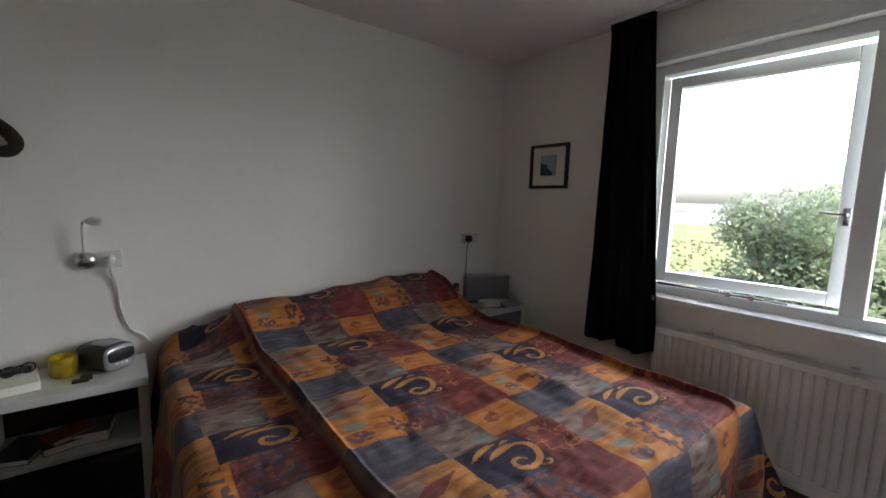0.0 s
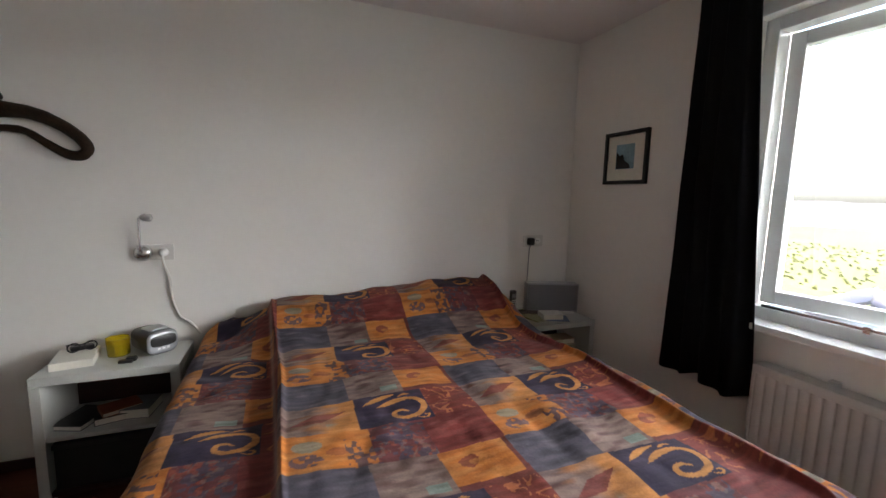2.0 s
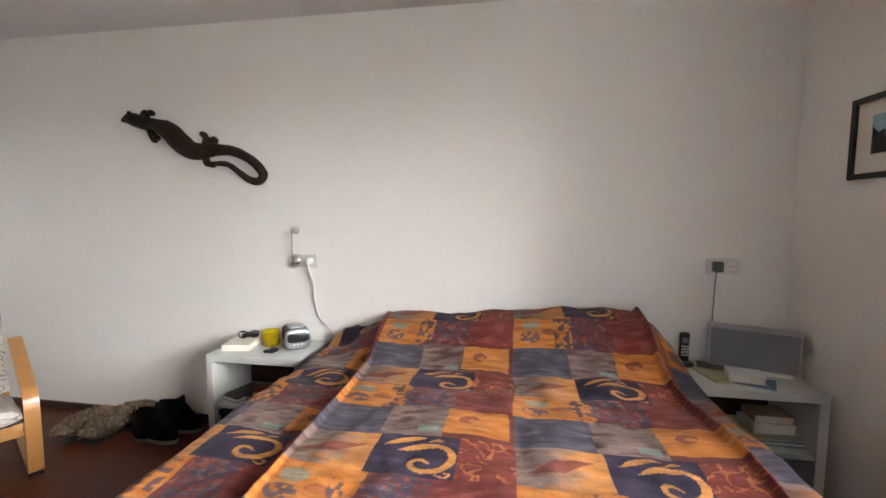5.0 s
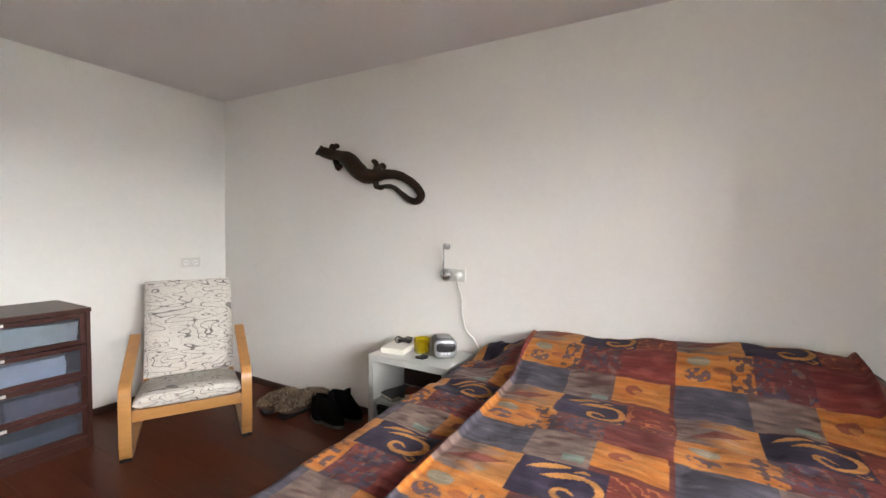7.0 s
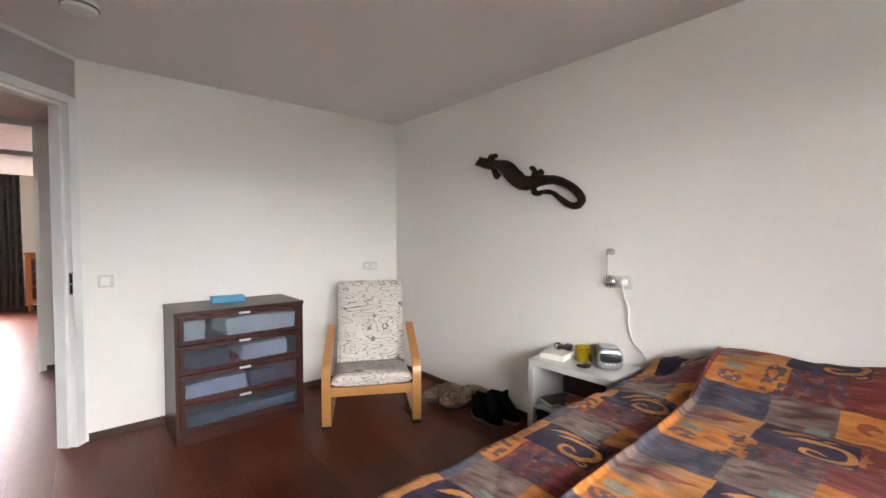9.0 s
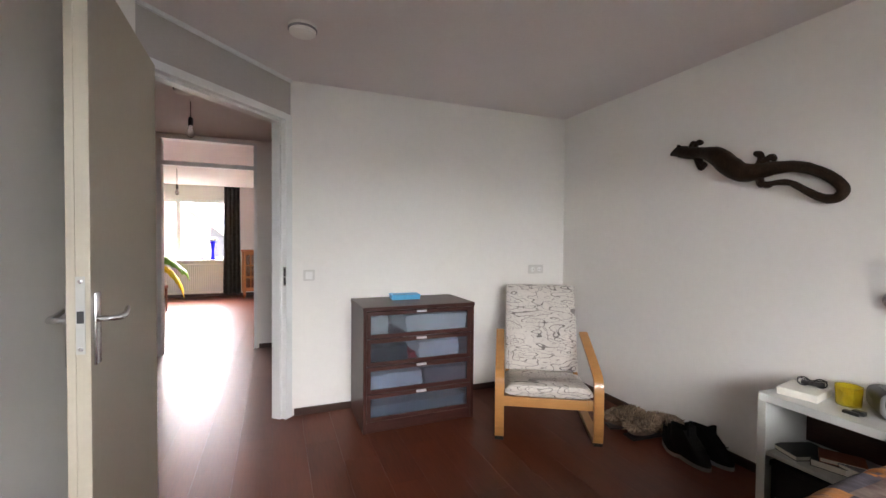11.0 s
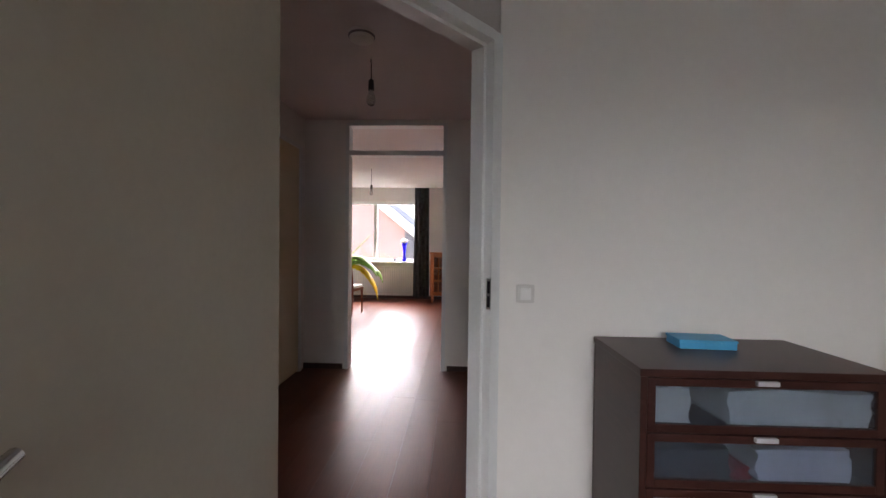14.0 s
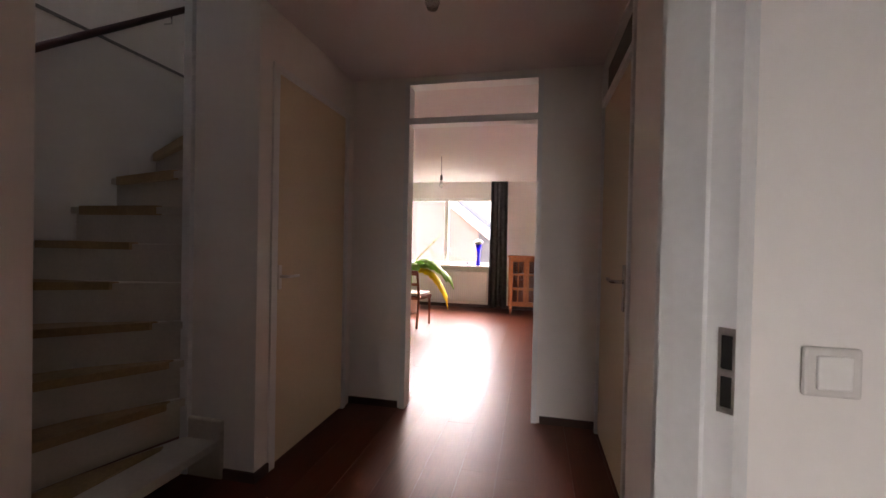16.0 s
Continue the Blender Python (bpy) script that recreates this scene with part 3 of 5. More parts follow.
def print_colors(x, y):
    """The printed patchwork: three patches across and three down, repeated; x across, y along the bed."""
    wob = 0.012 * (vnoise(x * 6, y * 6, 1) - 0.5)
    across = np.mod((x + wob - 0.58 - np.where(x < 0.56, 0.11, 0.0)) / PX, 1)
    v3 = np.mod((y + 0.012 * (vnoise(x * 7, y * 5, 2) - 0.5) - 1.61) / PY, 1) * 3
    row = np.floor(v3).astype(int)
    first = np.choose(row, (0.41, 0.375, 0.36))
    second = np.choose(row, (0.68, 0.755, 0.66))
    colm = (across > first).astype(int) + (across > second).astype(int)
    u = np.where(colm == 0, across / first, np.where(colm == 1, (across - first) / (second - first), (across - second) / (1 - second)))
    v = v3 - row
    streak = vnoise(x * 18 + y * 6, y * 60 - x * 10, 3)
    blot = vnoise(x * 22, y * 22, 4)
    fine = vnoise(x * 55, y * 55, 5)
    out = np.zeros(x.shape + (3,))

    def cell(r, c):
        return ((row == r) & (colm == c)).astype(float)

    full = np.ones(x.shape)
    slate = blend(full[..., None] * np.array(SLATE), (0.16, 0.17, 0.20), np.clip(streak * 1.3 - 0.6, 0, 1))
    grey = blend(full[..., None] * np.array(GREY), (0.10, 0.055, 0.05), np.clip(streak * 2 - 0.9, 0, 1))
    grey = blend(grey, TEAL, ((np.abs(u - 0.75) < 0.16) & (np.abs(v - 0.2) < 0.1)).astype(float) * 0.8)
    ochre = blend(full[..., None] * np.array(OCHRE), GOLD, np.clip(streak * 1.5 - 0.5, 0, 1))
    eye = (((u - 0.34) / 0.15) ** 2 + ((v - 0.66 - 0.25 * (u - 0.34)) / 0.15) ** 2 < 1 + 0.8 * (fine - 0.5)).astype(float)
    ring = (((u - 0.40) / 0.08) ** 2 + ((v - 0.62) / 0.07) ** 2 < 1).astype(float)
    paisley = blend(blend(ochre, RUST, eye * 0.8), GOLD, ring * 0.6)
    paisley = blend(paisley, PLUM, ((v < 0.14) | (u > 0.93)).astype(float) * 0.9)
    leafm = (np.abs((u - 0.5) * 0.8 + (v - 0.5) * 0.25) * 1.2 + np.abs((v - 0.5) - (u - 0.5) * 0.5) * 2.6 < 0.42).astype(float)
    leafp = blend(blend(grey, GOLD, np.clip((u - 0.25) * 2 + streak - 0.6, 0, 1)), RUST, leafm * 0.85)
    navy = blend(full[..., None] * np.array(NAVY), (0.07, 0.06, 0.10), np.clip(blot * 1.4 - 0.6, 0, 1))
    scroll = np.zeros(x.shape, bool)
    for line, thick in (([(0.30, 0.58), (0.46, 0.68), (0.62, 0.74), (0.80, 0.74), (0.92, 0.62), (0.94, 0.42), (0.84, 0.22), (0.66, 0.14), (0.52, 0.20), (0.50, 0.34), (0.60, 0.40), (0.70, 0.33)],
                         (0.01, 0.055, 0.062, 0.04, 0.05, 0.058, 0.055, 0.05, 0.045, 0.04, 0.032, 0.015)),
                        ([(0.12, 0.70), (0.28, 0.82), (0.44, 0.90), (0.60, 0.93)], (0.01, 0.058, 0.05, 0.01)), ([(0.80, 0.10), (0.90, 0.05), (0.95, 0.12), (0.90, 0.15)], (0.01, 0.02, 0.02, 0.012)),
                        ([(0.62, 0.84), (0.72, 0.90), (0.80, 0.88)], (0.008, 0.03, 0.006))):
        for p, w in zip(smooth_curve([(a, b, 0) for a, b in line], 6), smooth_curve([(w, 0, 0) for w in thick], 6)):
            scroll |= np.hypot(u - p.x, (v - p.y) * 0.8) < max(w.x * 0.82, 0.006)
    navy = blend(navy, (0.55, 0.29, 0.075), scroll.astype(float))
    floral = blend(full[..., None] * np.array(RUST), (0.42, 0.13, 0.05), (blot > 0.56).astype(float) * 0.75)
    lace = np.abs(vnoise(x * 44 + 3 * blot, y * 44, 31) - 0.5) < 0.07
    speck = vnoise(x * 70, y * 70, 32)
    floral = full[..., None] * np.array((0.20, 0.050, 0.036))
    floral = blend(floral, (0.46, 0.19, 0.07), (lace & (blot > 0.3)).astype(float) * 0.85)
    flower = blend(ochre, TEAL, (np.hypot((u - 0.3), (v - 0.68) * 1.1) < 0.16).astype(float) * 0.7)
    flower = blend(flower, (0.07, 0.08, 0.13), ((np.hypot(u - 0.28, v - 0.3) < 0.17) & (speck > 0.38)).astype(float) * 0.8)
    flower = blend(flower, (0.22, 0.075, 0.04), (np.hypot(u - 0.62, (v - 0.45) * 1.4) < 0.14).astype(float) * 0.6)
    flower = blend(flower, (0.06, 0.06, 0.09), ((u > 0.70) & (speck > 0.52) & (blot > 0.25)).astype(float) * 0.85)
    multi = blend(full[..., None] * np.array((0.15, 0.050, 0.05)), (0.07, 0.08, 0.12), (speck + blot > 1.05).astype(float) * 0.75)
    multi = blend(multi, (0.30, 0.09, 0.05), ((fine > 0.60) & (speck < 0.5)).astype(float) * 0.7)
    multi = blend(multi, (0.22, 0.20, 0.17), (lace & (fine > 0.5)).astype(float) * 0.5)
    plain = blend(full[..., None] * np.array((0.19, 0.042, 0.036)), (0.29, 0.10, 0.085), np.clip(streak * 1.6 - 0.8, 0, 1))
    table = {(0, 0): flower, (0, 1): multi, (0, 2): plain, (1, 0): leafp, (1, 1): navy, (1, 2): floral, (2, 0): slate, (2, 1): grey, (2, 2): paisley}
    brush = vnoise(x * 9 + 4, y * 75, 21) * 0.6 + vnoise(x * 30, y * 130, 22) * 0.4
    for (r, c), v_ in table.items():
        out += v_ * cell(r, c)[..., None]
    out = out * (0.58 + 0.84 * brush)[..., None]
    return np.clip(out * np.array((0.72, 0.60, 0.62)), 0, 1)


BX0, BX1, BY0, BY1, BZ = 0.21, 1.99, 0.55, 2.47, 0.60


def bed():
    b = thing("bed", "double bed under a patchwork-printed orange, plum and navy spread", "bed")
    part("bed_base", boxes(((BX0 + 0.05, BY0 + 0.06, 0.10), (BX1 - 0.05, BY1, 0.30)), bevel=0.01), M_CHEST, b, "dark wooden bed base")
    part("mattress", boxes(((BX0 + 0.04, BY0 + 0.05, 0.30), (BX1 - 0.04, BY1 - 0.01, 0.55)), bevel=0.04), M_WHITE, b)
    for x in (BX0 + 0.1, BX1 - 0.16):
        for y in (BY0 + 0.12, BY1 - 0.12):
            part("leg", boxes(((x, y, 0), (x + 0.06, y + 0.06, 0.10))), M_CHEST, b)
    hang, nx, ny = 0.47, 760, 640
    u = np.linspace(BX0 - hang, BX1 + hang, nx)
    v = np.linspace(BY0 - hang, BY1 + 0.03, ny)
    U, V = np.meshgrid(u, v, indexing="ij")
    rad = 0.05

    def fold(w, lo, hi):
        """Arc length over a rounded edge: where it lands across, and how far it drops."""
        over_lo, over_hi = np.clip(lo + rad - w, 0, None), np.clip(w - (hi - rad), 0, None)
        pos, drop = np.clip(w, lo + rad, hi - rad), np.zeros_like(w)
        for over, sg in ((over_lo, -1), (over_hi, 1)):
            a = np.clip(over / rad, 0, math.pi / 2)
            rest = np.clip(over - rad * math.pi / 2, 0, None)
            pos = pos + sg * (rad * np.sin(a) + 0.10 * rest)
            drop = drop + np.where(over > 0, rad * (1 - np.cos(a)) + rest * 0.995, 0)
        return pos, drop, np.clip(over_lo + over_hi - rad, 0, None)

    X, dx, ox = fold(U, BX0, BX1)
    Y, dy, oy = fold(V, BY0, BY1 + 0.4)
    both = np.minimum(ox, oy)
    X = X + np.sign(U - 1.1) * both * 0.20
    Y = Y - both * 0.20
    drop = np.maximum(dx, dy)
    # a pillow ridge along the head, two duvet edges, soft lumps
    across = 1 / (1 + np.exp(-(U - 0.44) / 0.045)) / (1 + np.exp((U - 1.95) / 0.03))
    head = 1 / (1 + np.exp(-(V - 2.16) / 0.07)) * (0.86 + 0.14 * np.cos((U - 1.65) * 3))
    tail_off = np.clip((V - 2.40) / 0.1, 0, 1) ** 2 * 0.05
    pillow = 0.205 * across * head - tail_off
    mid = 1 / (1 + np.exp(-(U - (0.56 + 0.05 * (2 - V) * 0.6)) / 0.006)) / (1 + np.exp((U - 1.845) / 0.005))
    ridge = 0.022 * np.exp(-((U - (0.572 + 0.03 * (2 - V) + 0.012 * np.sin(V * 4.5))) / 0.011) ** 2) + 0.026 * np.exp(-((U - 1.825 - 0.008 * np.sin(V * 5)) / 0.012) ** 2)
    lumps = 0.022 * (vnoise(U * 3.1, V * 2.7, 11) - 0.5) + 0.017 * (vnoise(U * 9, V * 6, 12) - 0.5) + 0.012 * np.abs(vnoise(U * 5 - V * 3, V * 4 + U * 6, 18) - 0.5) + 0.012 * np.abs(vnoise(U * 3 + V * 2, V * 11 - U * 3, 14) - 0.5) + 0.005 * (vnoise(U * 26, V * 15, 13) - 0.5)
    lumps = lumps + (0.035 + 0.035 * vnoise(U * 22, V * 22, 17)) * np.exp(-((U - 0.33) / 0.09) ** 2) / (1 + np.exp(-(V - 2.36) / 0.02))
    lumps = lumps + 0.008 * np.sin(30 * (U * 0.4 + V)) * np.exp(-((U - 0.3) / 0.1) ** 2) * (V > 1.7)
    Z = BZ + 0.035 * mid + ridge + pillow + lumps - drop
    side = np.clip(drop / 0.3, 0, 1)
    wave = 0.022 * np.sin(V * 17 + 2 * np.sin(V * 5)) * side
    X = X + np.where(ox > 0, np.sign(U - 1.1) * wave, 0)
    Y = Y + np.where((oy > 0) & (V < 1), 0.02 * np.sin(U * 15 + np.sin(U * 6)) * side, 0)
    Z = np.clip(Z, 0.1 + 0.02 * np.sin(U * 7 + V * 6), None)
    colors = print_colors(U, V + 0.02 * (U - 1.1))
    seam = np.exp(-((U - (0.555 + 0.03 * (2 - V))) / 0.006) ** 2) * 0.5
    colors = blend(colors, (0.30, 0.22, 0.18), seam)
    hem = ((U > 1.832) & (U < 1.872)).astype(float) * 0.85
    colors = blend(colors, (0.20, 0.055, 0.025), hem)
    idx = np.arange(nx * ny).reshape(nx, ny)
    quads = np.stack([idx[:-1, :-1], idx[1:, :-1], idx[1:, 1:], idx[:-1, 1:]], -1).reshape(-1, 4)
    me = bpy.data.meshes.new("bedspread")
    me.from_pydata(np.stack([X, Y, Z], -1).reshape(-1, 3).tolist(), [], quads.tolist())
    me.materials.append(M_SPREAD)
    at = me.color_attributes.new("print", "FLOAT_COLOR", "POINT")
    at.data.foreach_set("color", np.concatenate([colors.reshape(-1, 3), np.ones((nx * ny, 1))], 1).astype(np.float32).ravel())
    me.shade_smooth()
    sp = new("bedspread", me)
    tagged(sp, "cotton bedspread printed with orange, plum and navy patches", "bedspread")
    return b


bed()

# ---------------------------------------------------------------- night stands
def night_stand(name, label, x0, x1, y0, y1, h, shelf):
    n = thing(name, label, "night stand")
    t = 0.038
    part("top", boxes(((x0, y0, h - t), (x1, y1, h)), bevel=0.004), M_STAND, n)
    part("side_panel", boxes(((x0, y0 + 0.002, 0), (x0 + t, y1, h - t)), bevel=0.002), M_STAND, n)
    part("side_panel", boxes(((x1 - t, y0 + 0.002, 0), (x1, y1, h - t)), bevel=0.002), M_STAND, n)
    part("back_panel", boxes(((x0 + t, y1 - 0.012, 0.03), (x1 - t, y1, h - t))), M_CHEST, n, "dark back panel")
    part("shelf", boxes(((x0 + t, y0 + 0.012, shelf - 0.02), (x1 - t, y1 - 0.012, shelf)), bevel=0.002), M_STAND, n)
    # dark like the back, so its colour imitates shade in the lower bay
    part("bottom_panel", boxes(((x0 + t, y0 + 0.012, 0.03), (x1 - t, y1 - 0.012, 0.05))), M_CHEST, n, "bottom panel darkened to imitate shade")
    return n


NH = 0.570
night_stand("night_stand", "grey-white open night stand beside the bed", -0.368, 0.165, 2.165, 2.50, NH, 0.30)
night_stand("night_stand", "grey-white open night stand in the corner", 1.985, 2.505, 2.150, 2.50, NH, 0.30)

# ---------------------------------------------------------------- chest of drawers
CX0, CX1, CY0, CY1, CH = XW + 0.014, -1.785, 0.565, 1.362, 0.832
def chest():
    c = thing("chest_of_drawers", "dark brown chest with four frosted-glass drawers", "chest of drawers")
    part("top", boxes(((CX0, CY0 - 0.004, CH - 0.026), (CX1 + 0.006, CY1 + 0.004, CH)), bevel=0.003), M_CHEST, c)
    part("side_panel", boxes(((CX0, CY0, 0), (CX1, CY0 + 0.022, CH - 0.026)), bevel=0.002), M_CHEST, c)
    part("side_panel", boxes(((CX0, CY1 - 0.022, 0), (CX1, CY1, CH - 0.026)), bevel=0.002), M_CHEST, c)
    part("back_panel", boxes(((CX0, CY0 + 0.022, 0.02), (CX0 + 0.008, CY1 - 0.022, CH - 0.026))), M_CHEST, c)
    part("plinth", boxes(((CX1 - 0.03, CY0 + 0.022, 0), (CX1 - 0.01, CY1 - 0.022, 0.07))), M_CHEST, c)
    z0, pitch = 0.075, 0.183
    for k in range(4):
        za, zb = z0 + k * pitch, z0 + (k + 1) * pitch - 0.006
        d = new("drawer")
        d.parent = c
        ya, yb, xf = CY0 + 0.024, CY1 - 0.024, CX1 - 0.002
        r = 0.026
        part("drawer_frame", boxes(((xf - 0.02, ya, za), (xf, ya + r, zb)), ((xf - 0.02, yb - r, za), (xf, yb, zb)), ((xf - 0.02, ya + r, za), (xf, yb - r, za + r)), ((xf - 0.02, ya + r, zb - r), (xf, yb - r, zb)), bevel=0.0015), M_CHEST, d)
        part("frosted_pane", boxes(((xf - 0.013, ya + r, za + r), (xf - 0.008, yb - r, zb - r))), M_FROST, d, "frosted glass pane")
        part("drawer_box", boxes(((CX0 + 0.03, ya + 0.01, za + 0.004), (xf - 0.022, yb - 0.01, za + 0.014)), ((CX0 + 0.03, ya + 0.01, za + 0.014), (xf - 0.022, ya + 0.02, zb - 0.03)), ((CX0 + 0.03, yb - 0.02, za + 0.014), (xf - 0.022, yb - 0.01, zb - 0.03))), M_CHEST, d)
        part("drawer_pull", boxes(((xf - 0.003, 0.5 * (ya + yb) - 0.035, zb - 0.016), (xf + 0.013, 0.5 * (ya + yb) + 0.035, zb - 0.001)), bevel=0.002), M_PULL, d, "small pale metal tab pull")
    return c


chest()


def laundry(label, color, lo, hi, seed):
    """A folded soft pile inside a drawer."""
    bm = empty_bm()
    bmesh.ops.create_cube(bm, size=1.0)
    bmesh.ops.subdivide_edges(bm, edges=bm.edges[:], cuts=5, use_grid_fill=True)
    for v in bm.verts:
        n = noise.noise_vector(v.co * 2.5 + Vector((seed, 0, 0)))
        v.co = Vector([lo[k] + (hi[k] - lo[k]) * (v.co[k] + 0.5) for k in range(3)]) + Vector((0.008 * n.x, 0.02 * n.y, 0.018 * n.z if v.co.z > 0 else 0))
    return tagged(part("folded_laundry", bm, material("laundry_" + str(seed), color, 0.9, vary=0.15, bump=0.3), None, label, True), label, "laundry", "laundry in the drawers")


xi0, xi1 = CX0 + 0.05, CX1 - 0.024
zz = [0.075 + 0.183 * k + 0.016 for k in range(4)]
laundry("white paper box seen through frosted glass", (0.84, 0.85, 0.78), (xi0, 0.61, zz[3]), (xi1, 0.74, zz[3] + 0.125), 1)
laundry("pale folded linen seen through frosted glass", (0.84, 0.86, 0.80), (xi0, 0.86, zz[3]), (xi1, 1.31, zz[3] + 0.12), 2)
laundry("dark folded clothes in the second drawer", (0.05, 0.06, 0.08), (xi0, 0.61, zz[2]), (xi1 - 0.01, 0.88, zz[2] + 0.10), 3)
laundry("red garment in the second drawer", (0.35, 0.03, 0.04), (xi0, 0.885, zz[2]), (xi1, 0.93, zz[2] + 0.05), 4)
laundry("white folded cloth in the second drawer", (0.72, 0.72, 0.78), (xi0, 0.95, zz[2] + 0.01), (xi1, 1.25, zz[2] + 0.115), 5)
laundry("white linen heaped in the third drawer", (0.66, 0.66, 0.75), (xi0, 0.62, zz[1]), (xi1, 0.98, zz[1] + 0.10), 6)
laundry("grey clothes in the third drawer", (0.16, 0.13, 0.16), (xi0, 1.0, zz[1]), (xi1 - 0.01, 1.30, zz[1] + 0.10), 7)
laundry("blue-grey clothes in the lowest drawer", (0.16, 0.20, 0.25), (xi0, 0.62, zz[0]), (xi1 - 0.01, 1.30, zz[0] + 0.07), 8)

bx = thing("blue_box", "flat light blue card box on the chest", "box", pose(-2.115, 0.94, CH, 0, 0, -4))
part("box_body", boxes(((-0.062, -0.105, 0.0), (0.062, 0.105, 0.026)), bevel=0.002), M_BLUE, bx)
part("lid", boxes(((-0.065, -0.108, 0.026), (0.065, 0.108, 0.036)), bevel=0.002), M_BLUE, bx)

# ---------------------------------------------------------------- armchair
def armchair():
    """Bent-wood armchair; local x to its side, y forward, z up, the front legs at y = 0."""
    fwd = Vector((0.865, -0.502))
    c = thing("armchair", "bent beech armchair with a cream cushion in grey squiggles", "armchair", pose(-1.275, 1.637, 0, 0, 0, math.degrees(math.atan2(-fwd.x, fwd.y))))
    for sx in (-1, 1):
        x = sx * 0.305
        path = smooth_curve([(x, -0.62, 0.02), (x, -0.30, 0.018), (x, -0.04, 0.02), (x, 0.005, 0.06), (x, 0.012, 0.22), (x, 0.006, 0.36), (x, -0.022, 0.415), (x, -0.09, 0.445), (x, -0.32, 0.525), (x, -0.52, 0.590)], 5)
        part("side_frame", strip(empty_bm(), path, (1, 0, 0), 0.058, 0.026), M_BEECH, c, smooth=True)
        part("foot_pad", boxes(((x - 0.027, -0.03, 0.0), (x + 0.027, 0.012, 0.012))), M_BLACKPAD, c)
        part("foot_pad", boxes(((x - 0.027, -0.62, 0.0), (x + 0.027, -0.58, 0.008))), M_BLACKPAD, c)
        seatp = smooth_curve([(sx * 0.255, 0.0, 0.265), (sx * 0.255, -0.2, 0.235), (sx * 0.255, -0.42, 0.22), (sx * 0.25, -0.53, 0.32), (sx * 0.25, -0.64, 0.60), (sx * 0.25, -0.735, 0.86)], 5)
        part("seat_rail", strip(empty_bm(), seatp, (1, 0, 0), 0.03, 0.03), M_BEECH, c, smooth=True)
    part("front_rail", boxes(((-0.30, -0.03, 0.212), (0.30, -0.005, 0.275)), bevel=0.004), M_BEECH, c)
    part("cross_rail", boxes(((-0.30, -0.46, 0.165), (0.30, -0.435, 0.21)), bevel=0.004), M_BEECH, c)
    for z, y in ((0.45, -0.59), (0.60, -0.645), (0.75, -0.70)):
        part("back_slat", strip(empty_bm(), [(-0.25, y, z), (0, y - 0.02, z), (0.25, y, z)], (0, 0, 1), 0.05, 0.012), M_BEECH, c)

    def pad(name, line, width, thick, label):
        bm = empty_bm()
        pts = smooth_curve(line, 6)
        cols, rings = 18, []
        for k, p in enumerate(pts):
            d = (pts[min(k + 1, len(pts) - 1)] - pts[max(k - 1, 0)]).normalized()
            n = Vector((1, 0, 0)).cross(d).normalized()
            end = min(k, len(pts) - 1 - k) / (len(pts) - 1)
            th = thick * min(1.0, 0.45 + end * 5)
            ring = []
            for j in range(2 * cols):
                top = j < cols
                a = (j if top else 2 * cols - 1 - j) / (cols - 1) * 2 - 1
                h = th * (1 - abs(a) ** 6) ** 0.5 if abs(a) < 1 else 0
                q = p + Vector((a * width / 2, 0, 0)) + n * (h if top else -h) * 0.5
                q += n * 0.006 * noise.noise(q * 9)
                ring.append(bm.verts.new(q))
            rings.append(ring)
        for r, q in zip(rings, rings[1:]):
            for j in range(2 * cols):
                bm.faces.new((r[j], r[(j + 1) % (2 * cols)], q[(j + 1) % (2 * cols)], q[j]))
        bm.faces.new(rings[0][::-1]), bm.faces.new(rings[-1])
        bmesh.ops.remove_doubles(bm, verts=bm.verts[:], dist=0.0004)
        bmesh.ops.recalc_face_normals(bm, faces=bm.faces)
        return part(name, bm, M_CUSHION, c, label, True)

    pad("seat_cushion", [(0, 0.018, 0.312), (0, -0.06, 0.325), (0, -0.25, 0.295), (0, -0.50, 0.275)], 0.545, 0.085, "cream seat cushion with grey squiggles")
    pad("back_cushion", [(0, -0.46, 0.315), (0, -0.52, 0.43), (0, -0.585, 0.62), (0, -0.65, 0.80), (0, -0.695, 0.925)], 0.53, 0.07, "cream back cushion with grey squiggles")
    return c


armchair()

